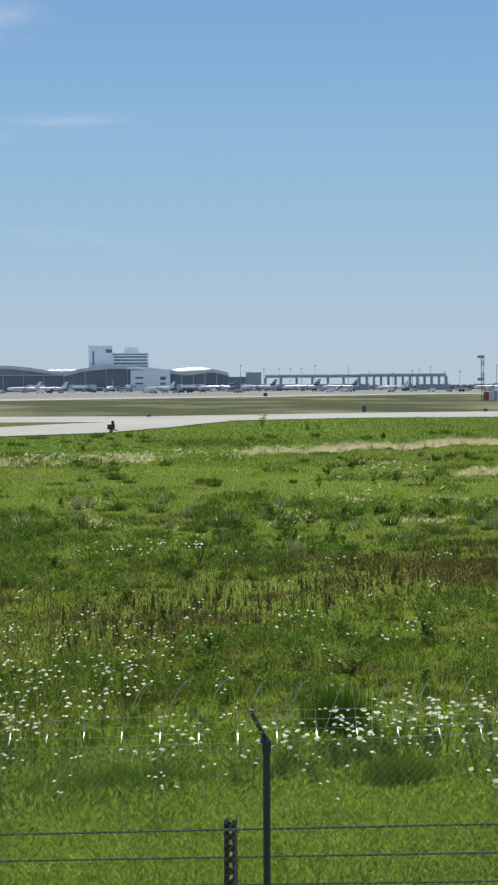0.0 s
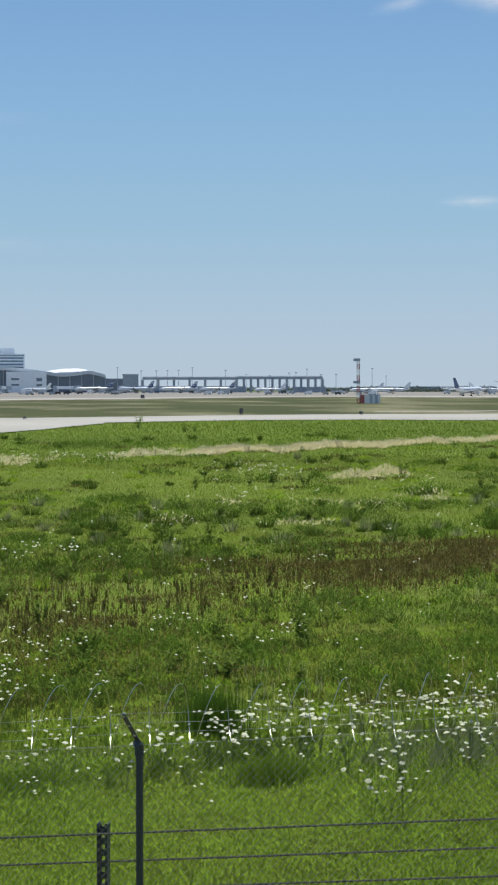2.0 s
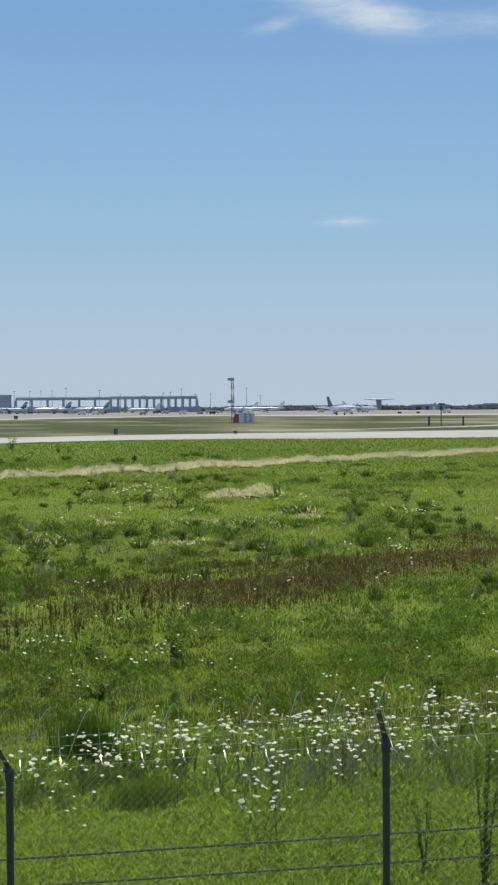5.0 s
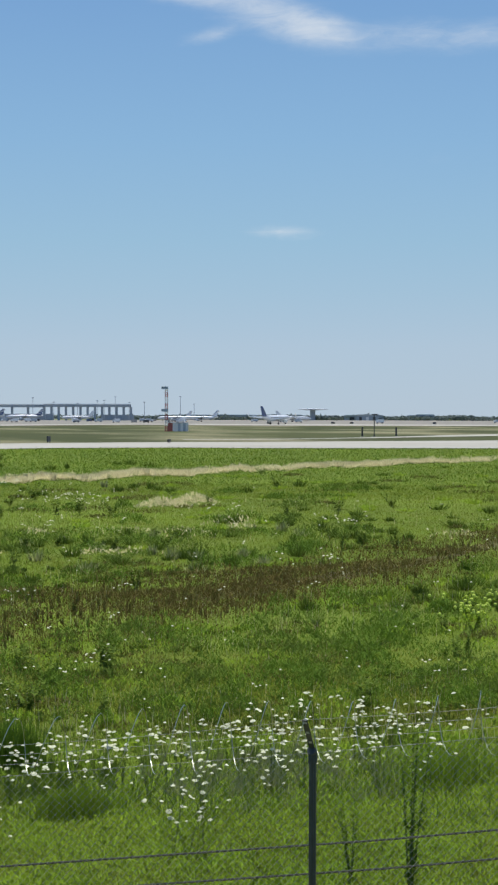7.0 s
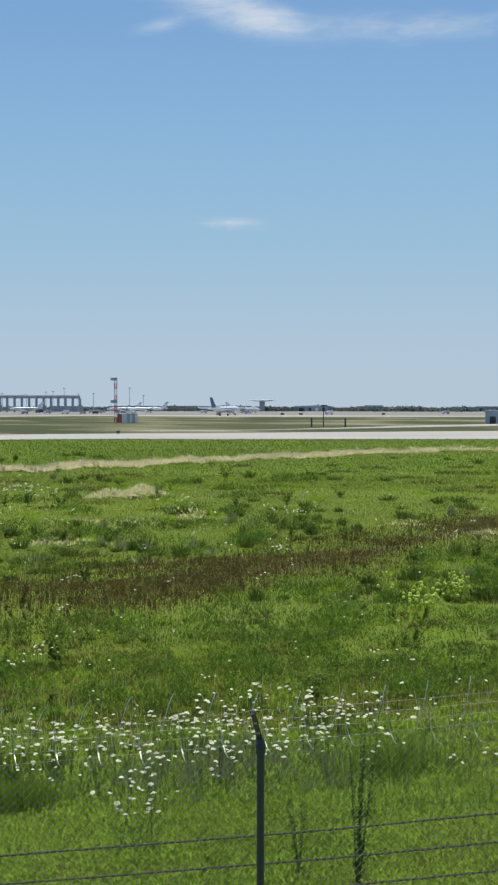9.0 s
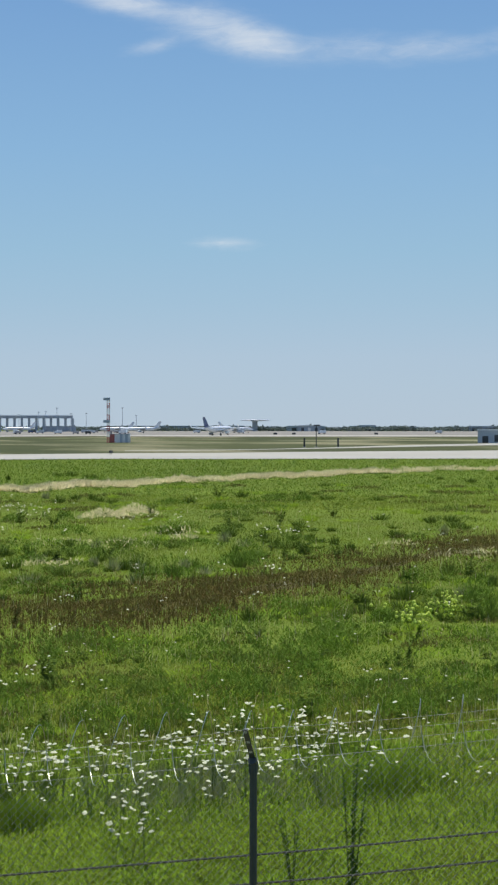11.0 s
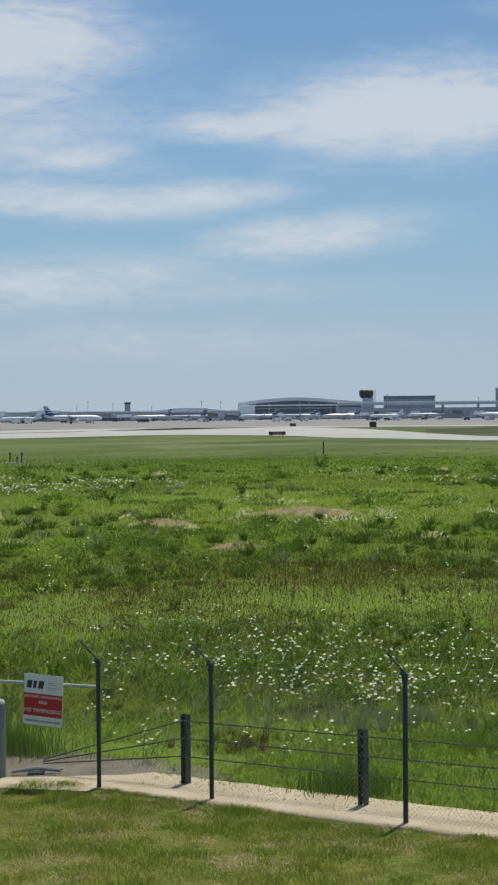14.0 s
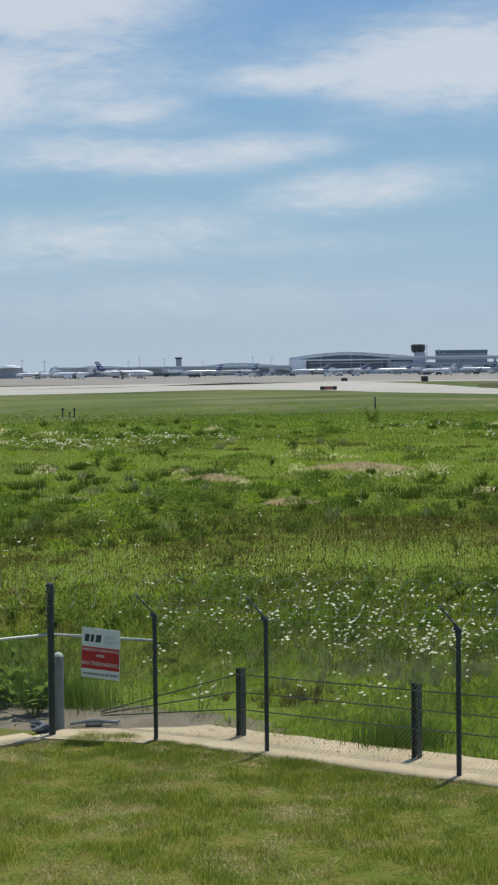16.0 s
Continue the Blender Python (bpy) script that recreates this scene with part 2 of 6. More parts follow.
NAVY = surface("tail_navy", (0.03, 0.06, 0.16), (0.04, 0.075, 0.2), 0.3, 0.4, fine=2.0, bumps=0.0)
REDP = surface("marker_red_paint", (0.42, 0.11, 0.09), (0.36, 0.1, 0.085), 0.5, 0.6, fine=3.0, bumps=0.0)
WHITEP = surface("marker_white_paint", (0.78, 0.77, 0.75), (0.7, 0.69, 0.68), 0.5, 0.6, fine=3.0, bumps=0.0)
RUBBER = surface("rubber", (0.02, 0.02, 0.02), (0.03, 0.03, 0.03), 1.0, 0.8, fine=5.0, bumps=0.0)


# ---------------------------------------------------------------- builders
def mesh_of(name, bm, mat):
    me = bpy.data.meshes.new(name)
    bm.normal_update()
    bm.to_mesh(me)
    bm.free()
    me.materials.append(mat)
    return me


def part(name, bm, mat, parent, label=""):
    ob = new(name, mesh_of(name, bm, mat))
    ob.parent = parent
    return tagged(ob, label)


def thing(name, m, label, category, group="", kind=""):
    ob = new(name)
    ob.empty_display_size = 0.2
    ob.matrix_basis = m
    return tagged(ob, label, category, group, kind)


def box(bm, x0, x1, y0, y1, z0, z1, bevel=0.0):
    geo = bmesh.ops.create_cube(bm, size=1.0)
    for v in geo["verts"]:
        v.co = Vector(((x0 + x1) / 2 + v.co.x * (x1 - x0), (y0 + y1) / 2 + v.co.y * (y1 - y0), (z0 + z1) / 2 + v.co.z * (z1 - z0)))
    if bevel:
        eds = list({e for v in geo["verts"] for e in v.link_edges})
        bmesh.ops.bevel(bm, geom=eds, offset=bevel, segments=2, affect="EDGES", profile=0.5)
    return bm


def boxes(*rows):
    bm = bmesh.new()
    for r in rows:
        box(bm, *r)
    return bm


def tube(bm, pts, radius, sides=8, cap=True):
    """A round bar through points; radius: one number or one for each point."""
    pts = [Vector(p) for p in pts]
    radii = radius if isinstance(radius, (list, tuple)) else [radius] * len(pts)
    rings = []
    for i, p in enumerate(pts):
        d = (pts[min(i + 1, len(pts) - 1)] - pts[max(i - 1, 0)]).normalized()
        side = d.cross(Vector((0, 0, 1))) if abs(d.z) < 0.95 else d.cross(Vector((0, 1, 0)))
        side.normalize()
        up = side.cross(d)
        rings.append([bm.verts.new(p + radii[i] * (math.cos(a) * side + math.sin(a) * up)) for a in (2 * math.pi * k / sides for k in range(sides))])
    for a, b in zip(rings, rings[1:]):
        for k in range(sides):
            bm.faces.new((a[k], a[(k + 1) % sides], b[(k + 1) % sides], b[k]))
    if cap:
        bm.faces.new(rings[0][::-1])
        bm.faces.new(rings[-1])
    return bm


def prism(bm, outline, y0, y1):
    """A solid from an outline of (x, z), drawn from y0 to y1."""
    a = [bm.verts.new((x, y0, z)) for x, z in outline]
    b = [bm.verts.new((x, y1, z)) for x, z in outline]
    n = len(a)
    for k in range(n):
        bm.faces.new((a[k], a[(k + 1) % n], b[(k + 1) % n], b[k]))
    bm.faces.new(a[::-1])
    bm.faces.new(b)
    bmesh.ops.recalc_face_normals(bm, faces=bm.faces[:])
    return bm


def spot(az, r, z=0.0, turn=0.0):
    """A place at a bearing and a distance; local x runs to the right as seen from the mound, y away."""
    a = radians(az)
    return pose(r * math.sin(a), r * math.cos(a), z, 0, 0, -az + turn)


def span(daz, r):
    return r * radians(daz)


def mesh_from(name, verts, faces, mat, smooth=False):
    """A mesh from numpy arrays: faces all of one size."""
    me = bpy.data.meshes.new(name)
    verts = np.asarray(verts, np.float32)
    faces = np.asarray(faces, np.int32)
    k = faces.shape[1]
    me.vertices.add(len(verts))
    me.vertices.foreach_set("co", verts.ravel())
    me.loops.add(faces.size)
    me.loops.foreach_set("vertex_index", faces.ravel())
    me.polygons.add(len(faces))
    me.polygons.foreach_set("loop_start", np.arange(len(faces), dtype=np.int32) * k)
    me.polygons.foreach_set("loop_total", np.full(len(faces), k, np.int32))
    me.update(calc_edges=True)
    me.materials.append(mat)
    if smooth:
        me.polygons.foreach_set("use_smooth", np.ones(len(faces), bool))
    return me


# ---------------------------------------------------------------- the lie of the land
F0 = np.array((-5.852, 14.366))
F_DIR = np.array((math.cos(radians(-13.723)), math.sin(radians(-13.723))))
F_OUT = np.array((-F_DIR[1], F_DIR[0]))
BAY = 3.05


def along(x, y):
    """Bays along the fence, and metres beyond it (negative on the mound's side)."""
    dx, dy = np.asarray(x) - F0[0], np.asarray(y) - F0[1]
    return (dx * F_DIR[0] + dy * F_DIR[1]) / BAY, dx * F_OUT[0] + dy * F_OUT[1]


def land(x, y):
    k, n = along(x, y)
    k = np.clip(k, -2.5, 5.0)
    foot = 0.2 * k + 0.0141 * k * k
    far = np.exp(-np.clip(n - 1.0, 0, None) ** 2 / (2 * 9.0 ** 2))
    s = np.clip((-n - 5.6) / 8.9, 0, 1)
    mound = 3.45 * s * s * (3 - 2 * s)
    return foot * far * (1 - 0.8 * s) + mound


def by_fence(k, n, dz=0.0):
    p = F0 + F_DIR * BAY * k + F_OUT * n
    return Vector((p[0], p[1], float(land(p[0], p[1])) + dz))


def build_ground():
    rings = np.concatenate([np.arange(0, 9, 0.9), np.arange(9, 24, 0.3), np.geomspace(24, 4900, 60)])
    azs = np.radians(np.concatenate([np.arange(-46, 28, 0.5), np.arange(28, 314, 6.0)]))
    rr, aa = np.meshgrid(rings, azs, indexing="ij")
    x, y = rr * np.sin(aa), rr * np.cos(aa)
    z = land(x, y)
    z = np.where(rr > 130, 0.0, z)
    verts = np.stack([x, y, z], -1).reshape(-1, 3)
    ni, nj = rr.shape
    i, j = np.meshgrid(np.arange(ni - 1), np.arange(nj), indexing="ij")
    a = i * nj + j
    b = i * nj + (j + 1) % nj
    faces = np.stack([a, a + nj, b + nj, b], -1).reshape(-1, 4)
    ob = new("ground", mesh_from("ground", verts, faces, GROUND, True))
    tagged(ob, "green grassy field running flat to the horizon", "ground", kind="structure")


build_ground()


def band(name, rows, mat, z, label, category):
    """A paved or mown band between a near and a far edge, from rows of bearing, near and far distance."""
    az = np.array([r[0] for r in rows], float)
    fine = np.linspace(az[0], az[-1], int((az[-1] - az[0]) / 0.35) + 2)
    near = np.interp(fine, az, [r[1] for r in rows])
    far = np.interp(fine, az, [r[2] for r in rows])
    a = np.radians(fine)
    v = np.concatenate([np.stack([near * np.sin(a), near * np.cos(a), 0 * a + z], -1), np.stack([far * np.sin(a), far * np.cos(a), 0 * a + z], -1)])
    n = len(fine)
    i = np.arange(n - 1)
    f = np.stack([i, i + 1, i + 1 + n, i + n], -1)
    ob = new(name, mesh_from(name, v, f, mat))
    return tagged(ob, label, category, kind="structure")


band("ground_verge", [(-46, 150, 640), (-39, 150, 640), (-24, 176, 640), (-20, 176, 660), (-17, 176, 690), (-12, 182, 690), (-6.5, 210, 700), (-3.5, 232, 760), (-1, 262, 950), (0, 262, 1000), (24, 290, 1100)], VERGE, 0.03, "mown green verge round the taxiways", "ground")
band("ground_infield", [(-21, 400, 628), (-19.3, 345, 620), (-15.4, 312, 610), (-9, 276, 592), (-3.9, 273, 655), (0, 285, 726), (4.2, 301, 830), (7.3, 310, 932), (12, 318, 872), (20.3, 352, 902), (26, 376, 910)], INFIELD, 0.05, "dull brown-green infield between the taxiway and the runway", "ground")
band("apron", [(-46, 640, 2300), (-30, 640, 2300), (-21, 700, 2300), (-12, 640, 2300), (-9, 600, 2300), (0, 745, 2300), (7.3, 970, 2300), (12, 915, 2400), (20, 940, 2400), (26, 950, 2500)], APRON, 0.06, "pale concrete apron before the terminals", "apron")
band("runway", [(-46, 455, 560), (-39, 450, 560), (-33, 534, 640), (-30, 560, 640), (-27, 640, 700), (-9, 610, 700), (0, 755, 850), (7.3, 985, 1080), (12, 915, 1080), (20, 945, 1100), (26, 960, 1130)], PAVING, 0.1, "long pale concrete runway", "runway")
band("taxiway", [(-46, 330, 440), (-39, 345, 450), (-34, 375, 500), (-30, 408, 640), (-26.5, 372, 660), (-24.3, 330, 600), (-21, 300, 400), (-19.3, 283, 345), (-15.4, 274, 312), (-9, 232, 276), (-6.5, 230, 276), (-3.9, 226, 273), (0, 238, 285), (4.2, 253, 301), (8.9, 258, 314), (12, 255, 318), (20.3, 262, 352), (27, 270, 380)], PAVING, 0.1, "pale concrete taxiway crossing the field", "taxiway")
band("runway_shoulder", [(-27, 622, 640), (-9, 590, 610), (0, 725, 755), (7.3, 930, 985), (12, 870, 915), (20, 900, 945), (26, 910, 960)], ASPHALT, 0.08, "dark strip along the runway edge", "shoulder")
band("taxiway_branch", [(-18.0, 173, 175), (-16, 172, 178), (-12.1, 172, 186), (-9, 166, 204), (-6.5, 172, 222), (-5.1, 177, 228), (-3, 196, 236), (-0.8, 229.5, 240)], PAVING, 0.11, "pale concrete branch joining the taxiway", "taxiway")
band("taxiway_link", [(9, 346, 352), (12, 352, 362), (14, 366, 374), (16.7, 392, 412), (20.3, 440, 486), (26, 520, 600)], PAVING, 0.1, "narrow concrete link taxiway", "taxiway")


def grid_patch(name, k0, k1, n0, n1, mat, dz, label, category, step=0.2, edge=0.06):
    """A slab that follows the foot of the fence, with a ragged edge."""
    nk, nn = int((k1 - k0) * BAY / step) + 2, 8
    rng = np.random.default_rng(5)
    ks = np.linspace(k0, k1, nk)
    e0 = n0 + edge * (rng.random(nk) - 0.5) * 0.4
    e1 = n1 + edge * (rng.random(nk) - 0.5) * 2
    u = np.linspace(0, 1, nn)
    n = e0[:, None] * (1 - u) + e1[:, None] * u
    px = F0[0] + F_DIR[0] * BAY * ks[:, None] + F_OUT[0] * n
    py = F0[1] + F_DIR[1] * BAY * ks[:, None] + F_OUT[1] * n
    top = np.stack([px, py, land(px, py) + dz], -1).reshape(-1, 3)
    low = top - (0, 0, 0.16)
    i, j = np.meshgrid(np.arange(nk - 1), np.arange(nn - 1), indexing="ij")
    a = (i * nn + j).ravel()
    f = np.stack([a, a + nn, a + nn + 1, a + 1], -1)
    m = nk * nn
    i = np.arange(nk - 1) * nn
    skirt = np.concatenate([np.stack([i, i + m, i + nn + m, i + nn], -1), np.stack([i + nn - 1, i + 2 * nn - 1, i + 2 * nn - 1 + m, i + nn - 1 + m], -1)])
    ob = new(name, mesh_from(name, np.concatenate([top, low]), np.concatenate([f, skirt]), mat))
    return tagged(ob, label, category, kind="structure")


grid_patch("pavement", -1.66, 5.2, -0.24, 0.95, STRIP, 0.05, "sandy concrete mow strip under the fence", "mow strip", edge=0.03)


# ---------------------------------------------------------------- far clouds
def cloud_material():
    m = bpy.data.materials.new("thin_high_cloud")
    m.use_nodes = True
    nt = m.node_tree
    for nd in list(nt.nodes):
        nt.nodes.remove(nd)
    tc = nt.nodes.new("ShaderNodeTexCoord")
    at = nt.nodes.new("ShaderNodeAttribute")
    at.attribute_name = "cover"

    def layer(scale, stretch, detail, rough, dist):
        mp = nt.nodes.new("ShaderNodeMapping")
        mp.inputs["Scale"].default_value = stretch
        nt.links.new(tc.outputs["UV"], mp.inputs["Vector"])
        nz = nt.nodes.new("ShaderNodeTexNoise")
        nz.inputs["Scale"].default_value = scale
        nz.inputs["Detail"].default_value = detail
        nz.inputs["Roughness"].default_value = rough
        nz.inputs["Distortion"].default_value = dist
        nt.links.new(mp.outputs["Vector"], nz.inputs["Vector"])
        return nz.outputs["Fac"]

    a = layer(1.0, (0.22, 0.6, 1), 6.0, 0.55, 0.6)
    b = layer(1.0, (0.7, 2.6, 1), 8.0, 0.66, 0.7)

    def maths(op, x, y):
        n = nt.nodes.new("ShaderNodeMath")
        n.operation = op
        for s, v in zip(n.inputs, (x, y)):
            if isinstance(v, (int, float)):
                s.default_value = v
            else:
                nt.links.new(v, s)
        return n.outputs[0]

    wob = maths("ADD", maths("MULTIPLY", maths("SUBTRACT", a, 0.5), 1.1), maths("MULTIPLY", maths("SUBTRACT", b, 0.5), 0.68))
    raw = maths("ADD", at.outputs["Fac"], maths("MULTIPLY", wob, maths("ADD", maths("MULTIPLY", at.outputs["Fac"], 1.2), 0.12)))
    mr = nt.nodes.new("ShaderNodeMapRange")
    mr.interpolation_type = "SMOOTHSTEP"
    mr.inputs["From Min"].default_value, mr.inputs["From Max"].default_value = 0.12, 0.95
    mr.inputs["To Max"].default_value = 0.93
    nt.links.new(raw, mr.inputs["Value"])
    air = nt.nodes.new("ShaderNodeAttribute")
    air.attribute_name = "air"
    ramp = nt.nodes.new("ShaderNodeValToRGB")
    stops = ((0.0, (0.41, 0.525, 0.655)), (0.13, (0.395, 0.52, 0.66)), (0.23, (0.34, 0.505, 0.658)), (0.32, (0.3, 0.49, 0.66)), (0.5, (0.243, 0.44, 0.668)), (0.8, (0.168, 0.338, 0.618)), (1.0, (0.13, 0.29, 0.575)))
    while len(ramp.color_ramp.elements) < len(stops):
        ramp.color_ramp.elements.new(0.5)
    for el_, (pos, col) in zip(ramp.color_ramp.elements, stops):
        el_.position, el_.color = pos, (*col, 1)
    nt.links.new(air.outputs["Fac"], ramp.inputs["Fac"])
    hue = ramp.outputs["Color"]
    em = nt.nodes.new("ShaderNodeEmission")
    nt.links.new(mix_rgb(nt, mr.outputs["Result"], hue, (0.675, 0.73, 0.79)), em.inputs["Color"])
    depth = nt.nodes.new("ShaderNodeAttribute")
    depth.attribute_name = "veil"
    veil = maths("MAXIMUM", mr.outputs["Result"], depth.outputs["Fac"])
    tr = nt.nodes.new("ShaderNodeBsdfTransparent")
    mx = nt.nodes.new("ShaderNodeMixShader")
    nt.links.new(veil, mx.inputs[0])
    nt.links.new(tr.outputs[0], mx.inputs[1])
    nt.links.new(em.outputs[0], mx.inputs[2])
    out = nt.nodes.new("ShaderNodeOutputMaterial")
    nt.links.new(mx.outputs[0], out.inputs["Surface"])
    return m


# bearing, elevation, half width, half height, slope, weight
CLOUDS = [
    (9.0, 15.1, 2.6, 0.55, -0.18, 0.65), (12.8, 14.1, 2.8, 0.75, -0.22, 0.74), (18.4, 13.5, 4.6, 0.6, -0.01, 0.52), (10.1, 13.6, 1.6, 0.3, 0.25, 0.45), (24.0, 13.7, 3.0, 0.5, 0.02, 0.5),
    (12.6, 6.7, 1.35, 0.26, -0.03, 0.62), (18.2, 9.3, 0.8, 0.5, 0.0, 0.16),
    (-7.0, 9.5, 4.2, 0.34, 0.03, 0.38), (-14.3, 9.6, 3.4, 0.75, -0.15, 0.72), (-9.8, 8.9, 3.0, 0.4, -0.02, 0.36), (-10.5, 12.2, 3.5, 0.4, 0.0, 0.4), (-5.5, 5.3, 4.0, 0.5, -0.1, 0.26), (-12.4, 13.3, 5.0, 0.7, -0.05, 0.6), (-15.0, 14.3, 4.0, 0.9, -0.03, 0.62),
    (-23.0, 8.0, 1.8, 0.5, 0.0, 0.25), (-10.7, 6.2, 1.5, 0.3, 0.0, 0.5),
]
CLOUDS += [
    (-21.0, 10.9, 6.6, 1.8, 0.03, 1.05), (-27.5, 10.4, 3.4, 0.6, 0.03, 0.95), (-15.8, 11.4, 3.2, 1.1, -0.02, 0.75), (-24.0, 8.9, 5.0, 0.4, 0.0, 0.4),
    (-36.5, 13.3, 5.6, 2.0, 0.0, 1.0), (-38.5, 10.2, 3.8, 1.6, 0.0, 0.85), (-33.5, 9.3, 3.0, 0.6, 0.12, 0.8), (-36.0, 10.8, 6.5, 4.0, 0.0, 0.62), (-44.0, 10.0, 6.0, 3.0, 0.0, 0.8),
    (-33.5, 7.75, 5.4, 0.75, -0.02, 0.85), (-29.0, 8.0, 4.0, 0.6, 0.03, 0.75), (-25.0, 6.5, 4.6, 0.9, 0.1, 0.78),
    (-35.0, 4.9, 7.5, 1.3, 0.05, 0.66), (-28.5, 4.6, 8.0, 0.9, 0.0, 0.4), (-32.0, 2.8, 14.0, 1.2, 0.0, 0.36),
]


def build_clouds():
    az = np.linspace(-60, 45, 211)
    el = np.linspace(-0.3, 21.0, 86)
    A, E = np.meshgrid(az, el, indexing="ij")
    cover = np.zeros_like(A)
    for ca, ce, wa, we, sl, wt in CLOUDS:
        d = ((A - ca) / wa) ** 2 + ((E - ce - sl * (A - ca)) / we) ** 2
        cover = np.maximum(cover, wt * np.exp(-d * 0.9))
    ra, re = np.radians(A), np.radians(E)
    R = 4800.0
    v = np.stack([R * np.sin(ra) * np.cos(re), R * np.cos(ra) * np.cos(re), R * np.sin(re)], -1).reshape(-1, 3)
    ni, nj = A.shape
    i, j = np.meshgrid(np.arange(ni - 1), np.arange(nj - 1), indexing="ij")
    a = (i * nj + j).ravel()
    f = np.stack([a, a + nj, a + nj + 1, a + 1], -1)
    me = mesh_from("backdrop_clouds", v, f, cloud_material(), True)
    at = me.attributes.new("cover", "FLOAT", "POINT")
    at.data.foreach_set("value", cover.ravel().astype(np.float32))
    at = me.attributes.new("air", "FLOAT", "POINT")
    at.data.foreach_set("value", np.clip(E / 20.0, 0, 1).ravel().astype(np.float32))
    at = me.attributes.new("veil", "FLOAT", "POINT")
    at.data.foreach_set("value", (0.93 * np.clip((21.0 - E) / 3.0, 0, 1)).ravel().astype(np.float32))
    uv = me.uv_layers.new(name="sky")
    flat = np.stack([A, E], -1).reshape(-1, 2)[f.ravel()]
    uv.data.foreach_set("uv", flat.astype(np.float32).ravel())
    ob = new("backdrop", me)
    ob.visible_shadow = False
    tagged(ob, "thin white streaks of high cloud in a blue sky", "clouds", kind="structure")


build_clouds()

# ---------------------------------------------------------------- the fence
LEAN = -0.3


def fence_post(m, label):
    ob = thing("fence_post", m, label, "fence post", "posts of the perimeter fence")
    part("pole", tube(bmesh.new(), [(0, 0, -0.1), (0, 0, 1.0), (0, 0, 1.77)], 0.031, 10), POST, ob)
    sleeve = tube(bmesh.new(), [(0, 0, 1.69), (0, 0, 1.77), (0, LEAN * 0.15, 1.8)], 0.038, 10)
    part("sleeve", sleeve, POST, ob)
    arm = bmesh.new()
    prism(arm, [(-0.022, 0.0), (0.022, 0.0), (0.016, 0.012), (-0.016, 0.012)], 0.0, -0.43)
    bmesh.ops.transform(arm, matrix=pose(0, 0, 1.78, -45, 0, 0), verts=arm.verts[:])
    arm_part = part("arm", arm, POST, ob)
    for t in (0.3, 0.62, 0.94):
        clip = bmesh.new()
        box(clip, -0.012, 0.012, LEAN * t - 0.012, LEAN * t + 0.012, 1.78 + 0.3 * t - 0.005, 1.78 + 0.3 * t + 0.03)
        part("clip", clip, GALV, arm_part)
    return ob


FENCE_TURN = -13.723
p0 = by_fence(0, 0)
first_post = fence_post(pose(*p0, 0, 0, FENCE_TURN - 12), "dark steel fence post with an outward-leaning arm")
for k in (-1, 1, 2, 3, 4, 5):
    copy_thing(first_post, pose(*by_fence(k, 0), 0, 0, FENCE_TURN - 12))
PA = Vector((-10.698, 15.347, -0.29))
G0 = Vector((-12.35, 15.2, -0.30))
G1 = Vector((-13.75, 12.75, -0.30))
copy_thing(first_post, pose(*PA, 0, 0, FENCE_TURN - 12))


def wire_panel(a, b, height=1.72, mesh=0.045, thick=0.0012):
    """Woven diamond wire between two feet, as thin crossing bars."""
    bm = bmesh.new()
    a, b = Vector(a), Vector(b)
    run = b - a
    length = run.xy.length
    step = mesh * 1.414

    def at(s, h):
        return a + run * (s / length) + Vector((0, 0, 0.06 + h))

    count = int((length + height) / step) + 1
    for sign in (1, -1):
        for i in range(count):
            s0 = i * step - height
            pts = []
            lo, hi = max(0.0, -s0), min(height, length - s0)
            if hi - lo < 0.02:
                continue
            ends = [(s0 + lo, lo), (s0 + hi, hi)]
            if sign < 0:
                ends = [(length - s, h) for s, h in ends]
            tube(bm, [at(*ends[0]), at(*ends[1])], thick, 3, False)
    return bm


fence = thing("chain_link_fence", pose(0, 0, 0), "see-through chain-link fence with barbed strands on top", "fence")
feet = [by_fence(k, 0) for k in range(-1, 6)]
bays = [(PA, feet[0])] + list(zip(feet, feet[1:]))
for a, b in bays:
    part("wire_mesh", wire_panel(a, b), GALV, fence)
for t in (0.3, 0.62, 0.94):
    off = F_OUT * LEAN * t
    pts = [p + Vector((off[0], off[1], 1.81 + 0.3 * t)) for p in [PA] + feet]
    full = []
    for a, b in zip(pts, pts[1:]):
        full += [a.lerp(b, u / 6) - Vector((0, 0, 0.03 * (1 - (u / 3 - 1) ** 2))) for u in range(6)]
    part("barbed_strand", tube(bmesh.new(), full + [pts[-1]], 0.0013, 4), GALV, fence)
part("tension_wire", tube(bmesh.new(), [p + Vector((0, 0, 1.77)) for p in [PA] + feet], 0.0016, 4), GALV, fence)


